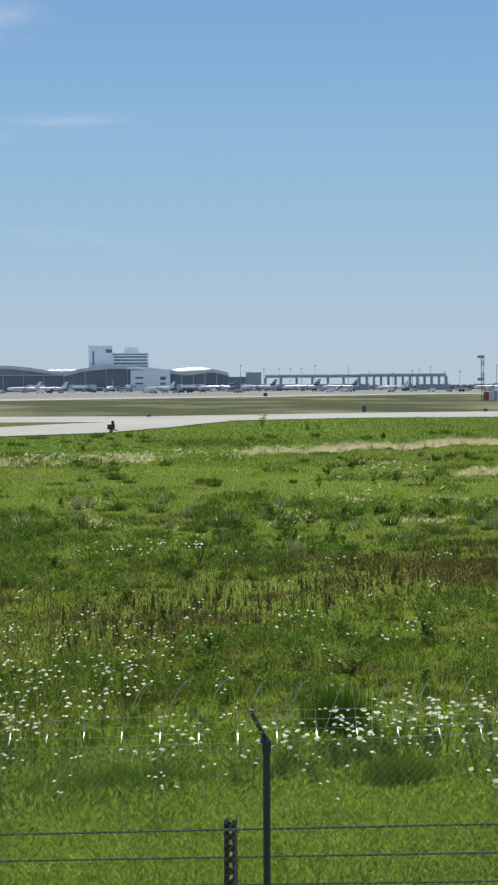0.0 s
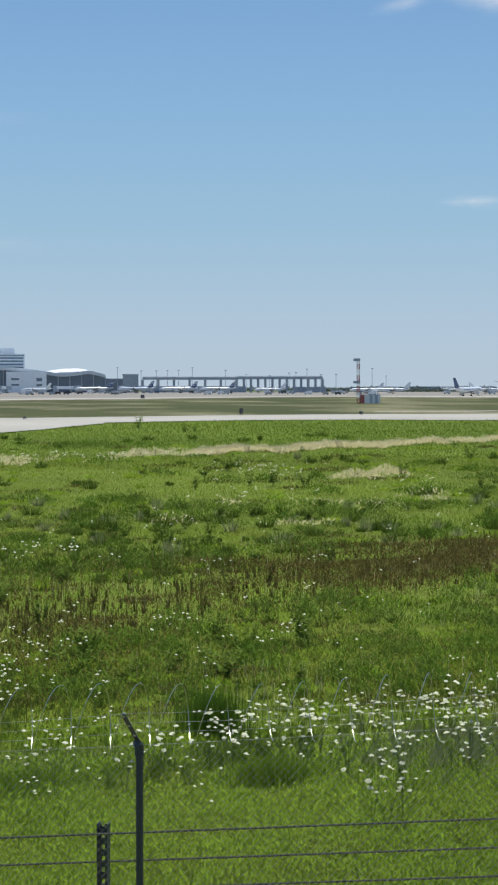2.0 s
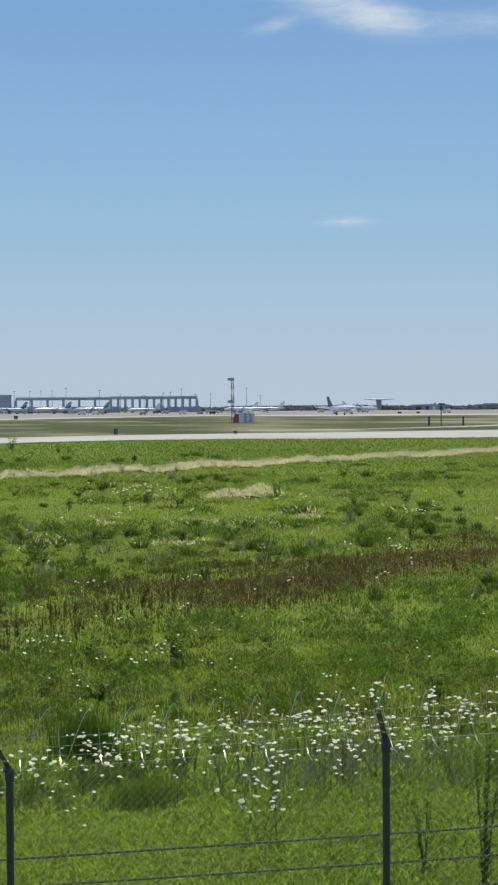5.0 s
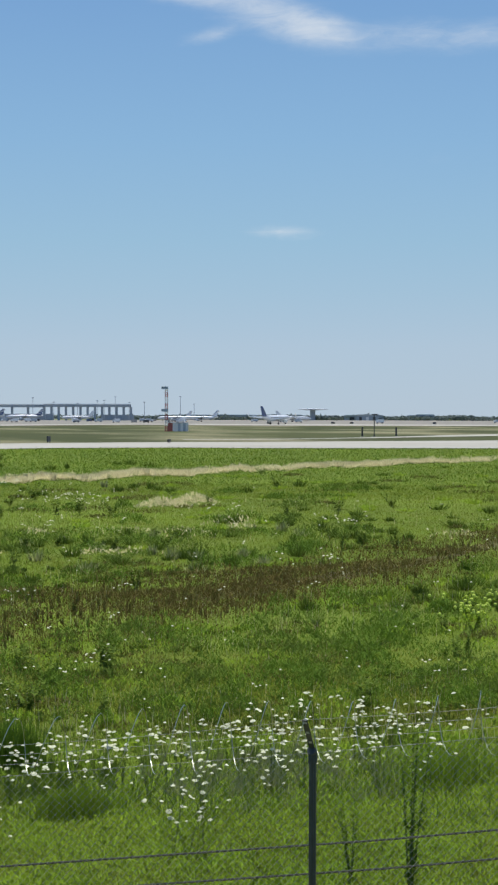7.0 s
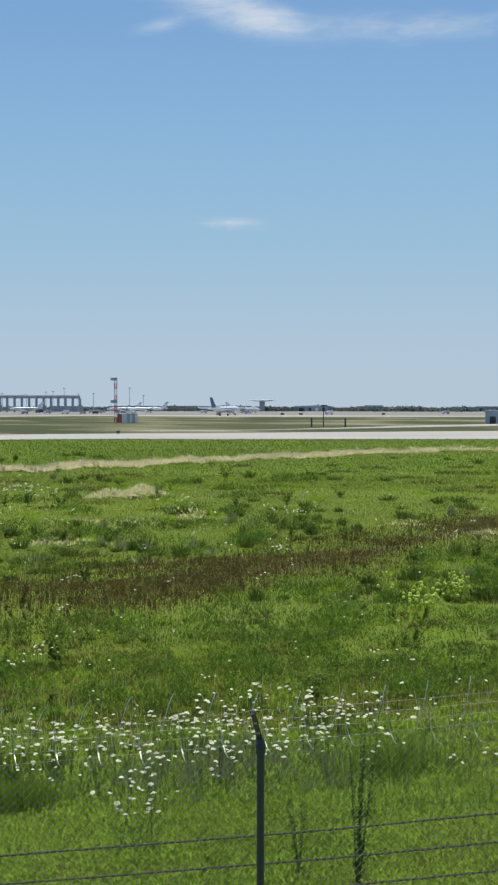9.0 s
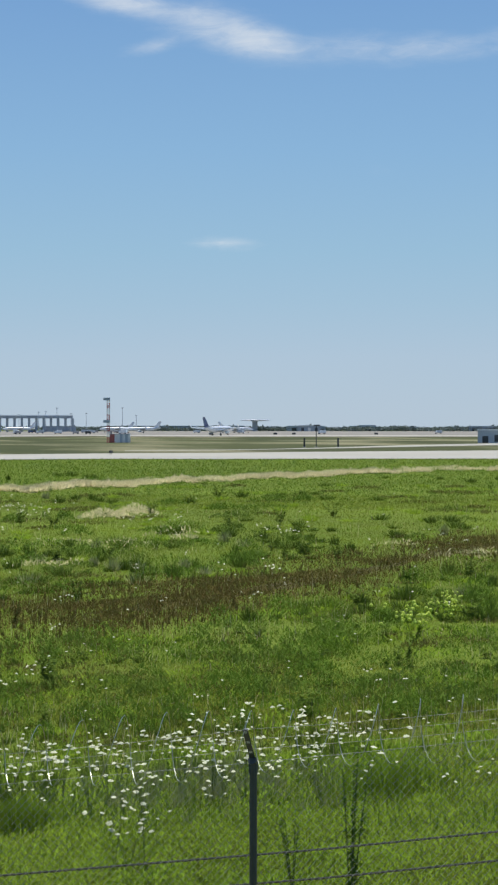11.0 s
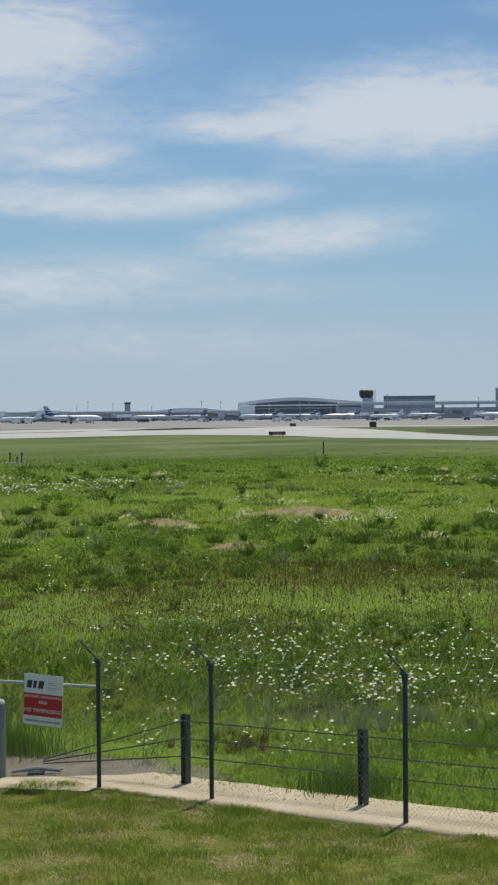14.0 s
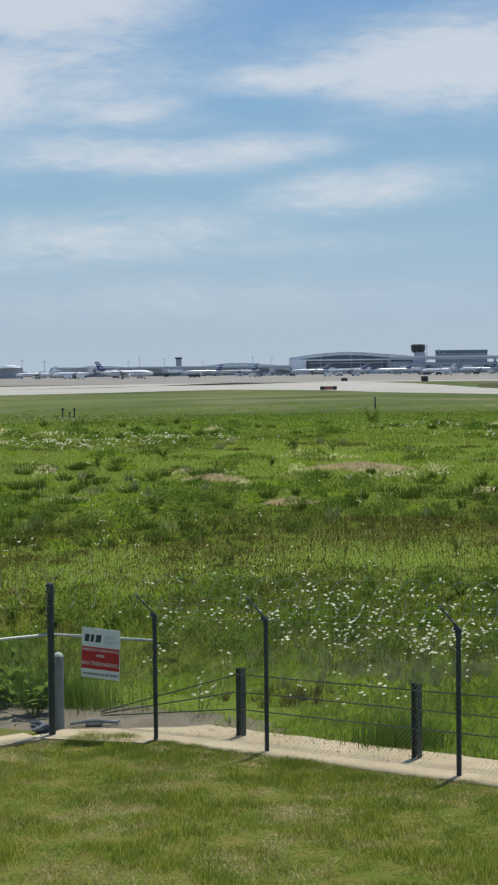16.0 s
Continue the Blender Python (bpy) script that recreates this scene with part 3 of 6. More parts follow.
def coil(pts, radius, pitch, thick, seed):
    """A springy coil of flat steel ribbon drawn along a line of points, its loops uneven."""
    rng = random.Random(seed)
    bm = bmesh.new()
    line = []
    for a, b in zip(pts, pts[1:]):
        run = b - a
        n = max(2, int(run.length / pitch * 22))
        line += [(a + run * (i / n), run.normalized()) for i in range(n)]
    out, ph, lean = [], 0.0, 0.0
    for i, (p, d) in enumerate(line):
        side = d.cross(Vector((0, 0, 1))).normalized()
        ph += 2 * math.pi / 22
        wob = 1 + 0.06 * math.sin(i * 0.013 * 3) + 0.04 * math.sin(i * 0.031 + seed)
        out.append(p + radius * wob * (math.cos(ph) * side + math.sin(ph) * Vector((0, 0, 1))) + d * 0.04 * math.sin(ph + 0.6))
    last = None
    for i, p in enumerate(out):
        d = (out[min(i + 1, len(out) - 1)] - out[max(0, i - 1)]).normalized()
        c = line[i][0]
        w = d.cross((p - c).normalized()).normalized()
        q = (bm.verts.new(p - w * thick), bm.verts.new(p + w * thick), bm.verts.new(p + (p - c).normalized() * 0.003))
        if last:
            for x in range(3):
                bm.faces.new((last[x], last[(x + 1) % 3], q[(x + 1) % 3], q[x]))
        last = q
    return bm


top = [p + Vector((F_OUT[0] * -0.08, F_OUT[1] * -0.08, 2.1 - 0.085 * max(0.0, i - 5.2))) for i, p in enumerate([G1, G0, PA] + feet)]
razor = thing("razor_wire_coil", pose(0, 0, 0), "loose coil of shiny razor wire lying on the fence arms", "razor wire")
part("ribbon", coil(top, 0.25, 0.335, 0.0027, 3), RAZOR, razor)


def rope(pts, radius=0.0062, lay=0.11):
    """Two strands laid round one another."""
    bm = bmesh.new()
    for phase in (0.0, math.pi):
        line, ph = [], phase
        for a, b in zip(pts, pts[1:]):
            a, b = Vector(a), Vector(b)
            d = b - a
            n = max(2, int(d.length / lay * 6))
            side = d.cross(Vector((0, 0, 1))).normalized()
            up = side.cross(d).normalized()
            for i in range(n):
                ph += 2 * math.pi / 6
                line.append(a + d * (i / n) + radius * 0.8 * (math.cos(ph) * side + math.sin(ph) * up))
        tube(bm, line, radius, 4)
    return bm


def barrier_post(m):
    """A rolled steel post with slots up its web, on a foot plate."""
    ob = thing("barrier_post", m, "short dark steel I-section post with slotted holes", "barrier post", "posts of the rope barrier")
    bm = bmesh.new()
    box(bm, -0.048, -0.037, -0.05, 0.05, -0.05, 0.99, 0.003)
    box(bm, 0.037, 0.048, -0.05, 0.05, -0.05, 0.99, 0.003)
    part("flange", bm, POST, ob)
    bm = bmesh.new()
    zs = [-0.04] + [0.1 + 0.1 * i for i in range(9)]
    for z in zs:
        box(bm, -0.037, 0.037, -0.006, 0.006, z, z + 0.06)
    box(bm, -0.037, -0.015, -0.005, 0.005, -0.04, 0.98)
    box(bm, 0.015, 0.037, -0.005, 0.005, -0.04, 0.98)
    part("web", bm, POST, ob)
    plate = part("foot_plate", boxes((-0.14, 0.14, -0.1, 0.1, 0.0, 0.025, 0.004)), POST, ob)
    for x in (-0.11, 0.11):
        part("bolt", tube(bmesh.new(), [(x, 0, 0.02), (x, 0, 0.06)], 0.014, 6), GALV, plate)
    return ob


BARRIER = (-1.33, -0.345, 1.85)
one = barrier_post(pose(*by_fence(BARRIER[0], 0.58, 0.0), 0, 0, FENCE_TURN))
for k in BARRIER[1:] + (5.0,):
    copy_thing(one, pose(*by_fence(k, 0.58, 0.0), 0, 0, FENCE_TURN))
for h in (0.94, 0.7, 0.46):
    ob = thing("barrier_rope", pose(0, 0, 0), "twisted steel wire rope strung between the barrier posts", "wire rope", "ropes of the barrier")
    line = [Vector((-12.05, 15.98, -0.22 + 0.12 * h))] + [by_fence(k, 0.51, h - (0.02 if k not in BARRIER else 0) - 0.03) for k in (*BARRIER[:2], 0.8, BARRIER[2], 3.2, 5.0)]
    part("strand", rope(line), ROPE, ob)

# ---------------------------------------------------------------- the gate
gate = thing("gate", pose(*G0), "double chain-link gate with pale zinc rails", "gate")
main_post = part("gate_post", tube(bmesh.new(), [(0, 0, -0.1), (0, 0, 1.1), (0, 0, 2.14), (0, 0, 2.16)], [0.05, 0.05, 0.05, 0.03], 12), POST, gate)
for i in range(9):
    z = 1.42 + 0.085 * i
    part("hook", boxes((-0.085, -0.045, -0.012, 0.012, z, z + 0.02)), POST, main_post)
for d in ((PA - G0), (G1 - G0)):
    part("rail", tube(bmesh.new(), [(0.06 * d.normalized().x, 0.06 * d.normalized().y, 1.42), tuple(d * 0.99 + Vector((0, 0, 1.42)))], 0.024, 8), RAIL, gate)
    part("wire_mesh", wire_panel((0, 0, 0), d, 1.36), GALV, gate)
end_post = tube(bmesh.new(), [tuple(G1 - G0 + Vector((0, 0, -0.1))), tuple(G1 - G0 + Vector((0, 0, 2.1)))], 0.05, 12)
part("gate_post", end_post, POST, gate)

guard = thing("pipe_bollard", pose(-12.52, 15.6, -0.34), "thick grey pipe bollard with a rounded concrete cap", "bollard")
part("pipe", tube(bmesh.new(), [(0, 0, -0.05), (0, 0, 0.5), (0, 0, 1.07)], 0.075, 16), PIPE, guard)
dome = bmesh.new()
tube(dome, [(0, 0, 1.07), (0, 0, 1.1), (0, 0, 1.125), (0, 0, 1.135)], [0.073, 0.062, 0.035, 0.008], 16)
part("cap", dome, CAPC, guard)


def letters(body, size, mat, parent, x, z, name="lettering"):
    """Raised lettering in the built-in font, turned into a mesh, centred at x and z on a board's face."""
    cu = bpy.data.curves.new(name, "FONT")
    cu.body, cu.size, cu.align_x, cu.extrude = body, size, "CENTER", 0.001
    cu.resolution_u = 3
    tmp = bpy.data.objects.new(name, cu)
    me = bpy.data.meshes.new_from_object(tmp)
    bpy.data.objects.remove(tmp)
    me.materials.append(mat)
    ob = new(name, me)
    ob.parent = parent
    ob.matrix_basis = pose(x, -0.009, z, 90, 0, 0)
    return ob


def warning_sign(m):
    ob = thing("warning_sign", m, "white and red no trespassing sign wired to the gate", "sign", "signs on the gate")
    back = part("board", boxes((-0.305, 0.305, -0.003, 0.003, -0.35, 0.35, 0.0015)), SIGNW, ob)
    panel = part("red_panel", boxes((-0.3, 0.3, -0.0065, -0.0025, -0.225, 0.085)), SIGNR, ob)
    bm = bmesh.new()
    for x0, x1, lean in ((-0.26, -0.175, 0.012), (-0.165, -0.1, 0.016), (-0.088, 0.015, 0.02)):
        prism(bm, [(x0, 0.155), (x1 - lean, 0.155), (x1, 0.26), (x0 + lean, 0.26)], -0.0068, -0.0028)
    part("emblem", bm, INK, ob)
    for z in (0.15, 0.175, 0.215, 0.24):
        part("small_print", boxes((0.065, 0.2 if z != 0.175 else 0.26, -0.006, -0.0025, z, z + 0.01)), FAINT, ob)
    letters("AIRCRAFT OPERATIONS", 0.054, SIGNW, panel, 0, 0.025)
    letters("AREA", 0.054, SIGNW, panel, 0, -0.05)
    letters("NO TRESPASSING", 0.074, SIGNW, panel, 0, -0.172)
    letters("WARNING: RAZOR WIRE", 0.048, INK, back, 0, -0.31)
    for x in (-0.27, 0.27):
        part("tie", tube(bmesh.new(), [(x, -0.006, 0.2), (x, 0.035, 0.215)], 0.004, 5), GALV, back)
    return ob


turn_a = math.degrees(math.atan2((PA - G0).y, (PA - G0).x))
c = G0.lerp(PA, 0.5) + Vector((0, 0, 1.2))
board = warning_sign(pose(c.x, c.y - 0.04, c.z, 0, 2.5, turn_a))
turn_b = math.degrees(math.atan2((G0 - G1).y, (G0 - G1).x))
c = G0.lerp(G1, 0.5) + Vector((0, 0, 1.2))
copy_thing(board, pose(c.x + 0.05, c.y - 0.03, c.z, 0, 1.0, turn_b))

# ---------------------------------------------------------------- far things
R = 2000.0
EYE = 5.13


def up(el, r=R):
    return EYE + r * math.tan(radians(el))


def arched(name, rows, depth, label, bays, mat_front=None, r=R, base=0.0, thick=2.2, over=4.0, columns=True, mid=0.0):
    """A terminal hall: glazed front under a curved metal roof, from rows of bearing and roof elevation."""
    c = (rows[0][0] + rows[-1][0]) / 2
    ob = thing(name, spot(c, r), label, "terminal", kind="structure")
    az = np.array([q[0] for q in rows])
    el = np.array([q[1] for q in rows])
    n = 40
    a = np.linspace(az[0], az[-1], n)
    pts = np.interp(a, az, el)
    for _ in range(6):
        pts[1:-1] = (pts[:-2] + 2 * pts[1:-1] + pts[2:]) / 4
    xs = [span(v - c, r) for v in a]
    zs = [up(v, r) for v in pts]
    front = prism(bmesh.new(), [(xs[0], base)] + [(xs[-1], base)] + [(x, z - thick) for x, z in zip(xs[::-1], zs[::-1])], 0, depth)
    part("front", front, mat_front or GLAZE, ob)
    roof = prism(bmesh.new(), list(zip(xs, zs)) + [(x, z - thick) for x, z in zip(xs[::-1], zs[::-1])], -over, depth + over)
    bmesh.ops.transform(roof, matrix=Matrix(((1, 0, 0, 0), (0, 1, 0, 0), (0, 0.02, 1, 0), (0, 0, 0, 1))), verts=roof.verts[:])
    part("roof", roof, ROOFM, ob)
    part("eave", prism(bmesh.new(), [(x, z + 0.25) for x, z in zip(xs, zs)] + [(x, z - 1.8 * thick) for x, z in zip(xs[::-1], zs[::-1])], -over - 0.4, -over - 0.05), EAVE, ob)
    if mid and not mat_front:
        zm = up(mid, r)
        sel = [(x, z - thick - 0.1) for x, z in zip(xs, zs) if z - thick > zm + 0.6]
        if len(sel) > 3:
            part("upper_glazing", prism(bmesh.new(), [(sel[0][0], zm)] + [(sel[-1][0], zm)] + sel[::-1], -0.9, -0.06), TEAL, ob)
    if columns:
        for i in range(bays + 1):
            u = i / bays
            x = xs[0] + (xs[-1] - xs[0]) * u
            z = np.interp(x, xs, zs) - thick
            part("column", boxes((x - 0.7, x + 0.7, -1.2, -0.05, base, z)), SHADE, ob)
    if mid:
        z = up(mid, r)
        part("canopy", boxes((xs[0], xs[-1], -6, -1.0, z - 1.4, z)), CLAD, ob)
    return ob


# the large arched terminal with its lower wings
arched("terminal_hall", [(-14.6, 0.42), (-12.4, 0.46), (-11.4, 0.56), (-10.2, 0.74), (-9.2, 0.8), (-8.2, 0.76), (-7.2, 0.6), (-6.66, 0.5)], 70, "long glazed terminal under a low arched grey roof", 11, mid=0.46)
arched("terminal_hall", [(-6.66, 0.5), (-6.1, 0.66), (-5.2, 0.76), (-4.6, 0.77), (-3.8, 0.73), (-2.85, 0.62)], 70, "glazed terminal hall under a rising arched roof", 5)
arched("terminal_hall", [(-2.85, 0.6), (-2.4, 0.53), (-2.0, 0.54), (-1.6, 0.6), (-1.3, 0.64), (-0.74, 0.5)], 60, "glazed terminal hall with a swooping roof edge", 5)
wing = thing("terminal_wing", spot(-3.55, R - 12), "pale panelled terminal wing with small window bands", "terminal", kind="structure")
part("wall", boxes((-span(0.72, R), span(0.7, R), 0, 50, 0, up(0.6))), PANEL, wing)
for x0, x1, z0, z1 in ((-19, -9, 15.5, 17.8), (-19, -9, 8.5, 10.5), (12, 19, 14, 18), (12, 19, 8, 10.5)):
    part("window", boxes((x0, x1, -0.25, 0.1, z0, z1)), GLAZE, wing)
for i in range(9):
    # overlapping shells rising and falling as one white ridge
    sk = thing("roof_skylight", spot(-7.7 + 0.27 * i, R + 45 + 3 * (i % 2), up(0.64)), "bright white curved roof shell", "roof shell", "roof shells of the terminal")
    sh = bmesh.new()
    w = span(0.34, R)
    lift = 2.4 * math.sin(math.pi * (i + 0.5) / 9) - 1.2
    prism(sh, [(-w / 2, -9), (-w / 2, -3.6 + lift), (-w / 6, -2.2 + lift), (w / 4, -1.6 + lift), (w / 2, -2.9 + lift), (w / 2, -9)], 0, 40)
    bmesh.ops.transform(sh, matrix=Matrix(((1, 0, 0, 0), (0, 1, 0, 0), (0, 0.06, 1, 0), (0, 0, 0, 1))), verts=sh.verts[:])
    part("shell", sh, ROOFW, sk)
sw = thing("roof_shell", spot(-2.1, R + 30, up(0.5)), "broad bright white curved roof", "roof shell", "roof shells of the terminal")
sh = prism(bmesh.new(), [(-34, -6), (-30, -0.5), (-18, 2.0), (-2, 3.6), (14, 4.0), (24, 2.4), (31, -1.5), (33, -6)], 0, 60)
bmesh.ops.transform(sh, matrix=Matrix(((1, 0, 0, 0), (0, 1, 0, 0), (0, 0.08, 1, 0), (0, 0, 0, 1))), verts=sh.verts[:])
part("shell", sh, ROOFW, sw)
low = thing("terminal_block", spot(0.17, R - 20), "low dark glazed block beside the terminal", "building", kind="structure")
part("wall", boxes((-span(0.28, R), span(0.28, R), 0, 40, 0, up(0.48))), SHADE, low)
part("roof", boxes((-span(0.29, R), span(0.29, R), -1, 41, up(0.48), up(0.48) + 1.2)), CLAD, low)
low = thing("terminal_block", spot(-0.4, R + 20), "low grey link building by the terminal", "building", kind="structure")
part("wall", boxes((-span(0.4, R), span(0.4, R), 0, 40, 0, up(0.36))), SHADE, low)


def hotel():
    ob = thing("hotel", spot(-4.7, R + 60), "pale slab-sided hotel with dark window bands", "building", kind="structure")
    r = R + 60
    x0, x1, x2 = span(-5.77 + 4.7, r), span(-4.92 + 4.7, r), span(-3.62 + 4.7, r)
    part("tower", boxes((x0, x1, -3, 30, 0, up(1.49, r))), PANEL, ob)
    slab = part("wall", boxes((x1, x2, 0, 28, 0, up(1.23, r))), PANEL, ob)
    part("penthouse", boxes((span(0.23, r), span(0.73, r), 6, 24, up(1.23, r), up(1.44, r))), PANEL, ob)
    zs = [up(0.72 + 0.113 * i, r) for i in range(5)]
    for z in zs[:-1]:
        part("window_band", boxes((x1 + 1.5, x2 - 1.5, -0.4, 0.2, z, z + 1.9)), GLAZE, slab)
    part("window_band", boxes((x1 + 0.5, x2 - 0.6, -0.4, 0.2, zs[-1] - 0.4, zs[-1] + 1.0)), GLAZE, slab)
    part("slot_window", boxes((x0 + 5, x0 + 7, -3.4, -2.9, up(0.78, r), up(1.3, r))), GLAZE, ob)
    part("sign_panel", boxes((x0 + 22, x1 - 0.5, -3.4, -2.9, up(1.24, r), up(1.36, r))), GLAZE, ob)
    return ob


hotel()


def control_tower(az, top_el, name_label, shaft, cab, r=R):
    ob = thing("control_tower", spot(az, r), name_label, "control tower", kind="structure")
    zt = up(top_el, r)
    part("shaft", tube(bmesh.new(), [(0, 0, 0), (0, 0, zt - 15)], shaft, 8), SHADE, ob)
    for dx in (-0.55, 0.0, 0.55):
        part("rib", boxes((dx * shaft - 0.45, dx * shaft + 0.45, -shaft - 0.3, -shaft * 0.75, 0, zt - 15)), CLAD, ob)
    part("collar", tube(bmesh.new(), [(0, 0, zt - 18), (0, 0, zt - 14), (0, 0, zt - 11), (0, 0, zt - 9)], [shaft, cab * 1.12, cab * 1.12, cab * 0.8], 12), SHADE, ob)
    part("cab", tube(bmesh.new(), [(0, 0, zt - 9), (0, 0, zt - 3.4)], [cab * 0.72, cab * 0.92], 12), DARK, ob)
    part("cab_roof", tube(bmesh.new(), [(0, 0, zt - 3.4), (0, 0, zt - 2.2), (0, 0, zt - 1)], [cab * 1.0, cab * 0.9, cab * 0.4], 12), DARK, ob)
    return ob


control_tower(-12.7, 1.5, "tall concrete control tower with a dark cab", 5.6, 7.6)
control_tower(-38.46, 0.56, "old pale control tower on a terminal block", 2.8, 5.0, 1600)
low = thing("tower_base_block", spot(-38.3, 1610), "pale low block round the old tower", "building", kind="structure")
part("wall", boxes((-16, 26, 0, 20, 0, up(0.2, 1610))), CLAD, low)
part("upper_wall", boxes((-8, 2, 2, 14, up(0.2, 1610), up(0.34, 1610))), PANEL, low)
part("roof", tube(bmesh.new(), [(14, -2, up(0.2, 1610)), (14, -2, up(0.27, 1610)), (14, -2, up(0.29, 1610))], [9, 8, 3], 10), PANEL, low)


def block_with_bays(name, az0, az1, top_el, label, cols, mat, glass=True, r=R, base_el=-0.15):
    c = (az0 + az1) / 2
    ob = thing(name, spot(c, r), label, "building", kind="structure")
    w, z = span(az1 - az0, r), up(top_el, r)
    part("wall", boxes((-w / 2, w / 2, 0, 40, 0, z)), mat, ob)
    for i in range(cols):
        x = -w / 2 + w * (i + 0.5) / cols
        part("window_strip" if glass else "pier", boxes((x - w / cols * 0.27, x + w / cols * 0.27, -0.5, 0.3, up(0.05, r), z - 3)), SHADE if glass else CLAD, ob)
    part("parapet", boxes((-w / 2 - 0.6, w / 2 + 0.6, -0.8, 40.6, z, z + 1.2)), mat, ob)
    return ob


block_with_bays("tower_hotel", -18.5, -16.15, 0.9, "tan concrete hotel slab with vertical window bays", 10, TAN, r=2050)
block_with_bays("office_block", -22.5, -20.65, 0.64, "long dark glazed office block", 22, GLAZE, False, r=2050)
an = thing("antenna_mast", spot(-17.75, 2100), "thin tall radio antenna", "antenna")
part("mast", tube(bmesh.new(), [(0, 0, 0), (0, 0, 60), (0, 0, up(2.0, 2100))], [0.55, 0.45, 0.2], 6), CONC, an)
dm = thing("dome_roof", spot(-15.75, 2080), "grey domed roof behind the guideway", "building", kind="structure")
part("dome", tube(bmesh.new(), [(0, 0, 0), (0, 0, 18), (0, 0, 24), (0, 0, 28), (0, 0, up(0.68, 2080))], [17, 16.5, 13, 8, 1], 20), ROOFM, dm)
tw = thing("apron_tower", spot(-23.12, R), "ramp tower with two dark octagonal cabs", "control tower", kind="structure")
part("shaft", boxes((-5, 9, 0, 12, 0, up(0.62))), CLAD, tw)
for x in (-3.8, 3.8):
    part("cab", tube(bmesh.new(), [(x, 3, up(0.6)), (x, 3, up(0.72)), (x, 3, up(0.86)), (x, 3, up(0.9))], [3.6, 5.2, 5.2, 3.8], 8), DARK, tw)
part("flagpole", tube(bmesh.new(), [(11, 0, 0), (11, 0, up(0.9))], 0.4, 6), CONC, tw)
part("flagpole", tube(bmesh.new(), [(26, 0, 0), (26, 0, up(0.72))], 0.6, 6), CONC, tw)
arched("terminal_hall", [(-27.75, 0.46), (-27.2, 0.54), (-26.5, 0.61), (-25.9, 0.65), (-25.2, 0.64), (-24.5, 0.58), (-23.3, 0.47)], 70, "curved terminal with two bands of dark glass", 4, mat_front=GLAZE, mid=0.28)
tb = thing("terminal_band", spot(-25.8, R - 8), "pale spandrel band across the terminal front", "terminal", kind="structure")
part("band", boxes((-span(1.9, R), span(1.9, R), -2, 5, up(0.34), up(0.39))), PANEL, tb)
part("band", boxes((-span(1.95, R), -span(1.35, R), -4, 5, 0, up(0.36))), PANEL, tb)
part("band", boxes((-span(0.25, R), span(2.2, R), -6, 5, 0, up(0.02))), CLAD, tb)
arched("terminal_hall", [(-36.3, 0.06), (-35.5, 0.18), (-34.8, 0.26), (-34.0, 0.22), (-33.0, 0.12), (-32.0, 0.1)], 50, "low terminal under a thin curved roof", 6, mat_front=SHADE, r=1900, thick=2.8)
arched("terminal_hall", [(-32.0, 0.1), (-31.0, 0.18), (-30.0, 0.29), (-29.4, 0.31), (-28.6, 0.24), (-27.75, 0.15)], 50, "low terminal under a thin curved roof", 6, mat_front=SHADE, r=1900, thick=2.8)
ct = thing("slim_tower", spot(-31.77, 2050), "slim dark concrete tower behind the terminal", "tower", kind="structure")
part("shaft", boxes((-3.6, 3.6, 0, 7, 0, up(0.5, 2050))), SHADE, ct)
part("cap", boxes((-4.4, 4.4, -0.6, 7.6, up(0.46, 2050), up(0.52, 2050))), DARK, ct)


def guideway(az0, az1, el, r, label, step, deep=3.2, mat=ROOFM, kind="elevated_guideway", width=12.0):
    c = (az0 + az1) / 2
    ob = thing(kind, spot(c, r), label, "viaduct", kind="structure")
    w, z = span(az1 - az0, r), up(el, r)
    part("deck", boxes((-w / 2, w / 2, 0, width, z - deep, z)), mat, ob)
    part("parapet", boxes((-w / 2, w / 2, -0.4, 0.2, z, z + 1.0)), PANEL, ob)
    n = max(2, int(w / step))
    for i in range(n + 1):
        x = -w / 2 + w * i / n
        part("pier", boxes((x - 1.5, x + 1.5, width * 0.15, width * 0.85, 0, z - deep)), SHADE, ob)
    return ob


guideway(-24.2, -11.5, 0.44, R - 60, "long grey people-mover viaduct before the terminals", 42)
bk = thing("concourse", spot(-18.0, R - 20), "low dark concourse under the viaduct", "terminal", kind="structure")
part("wall", boxes((-span(6.2, R), span(6.4, R), 0, 30, 0, up(0.24))), SHADE, bk)
part("fascia", boxes((-span(6.2, R), span(6.4, R), -1, 0.2, up(0.14), up(0.2))), CLAD, bk)
for i in range(16):
    part("window", boxes((-200 + 26 * i, -188 + 26 * i, -0.6, -0.02, 6, 9.5)), GLAZE if i % 3 else PANEL, bk)
guideway(-36.4, -27.7, 0.17, R - 110, "long grey people-mover viaduct before the low terminals", 42, 2.0, CLAD)
guideway(0.6, 4.0, 0.4, R - 30, "elevated road deck on dark piers", 17, 3.0, SHADE)
guideway(4.0, 7.12, 0.42, R - 34, "elevated road deck on dark piers", 8.5, 3.0, SHADE)
gb = thing("garage_block", spot(6.6, R + 40), "dark parking block behind the elevated road", "building", kind="structure")
part("wall", boxes((-span(0.5, R), span(0.65, R), 0, 30, 0, up(0.06))), SHADE, gb)
gb = thing("garage_block", spot(2.2, R + 60), "dark parking block behind the elevated road", "building", kind="structure")
part("wall", boxes((-span(1.6, R), span(2.2, R), 0, 30, 0, up(0.08))), SHADE, gb)


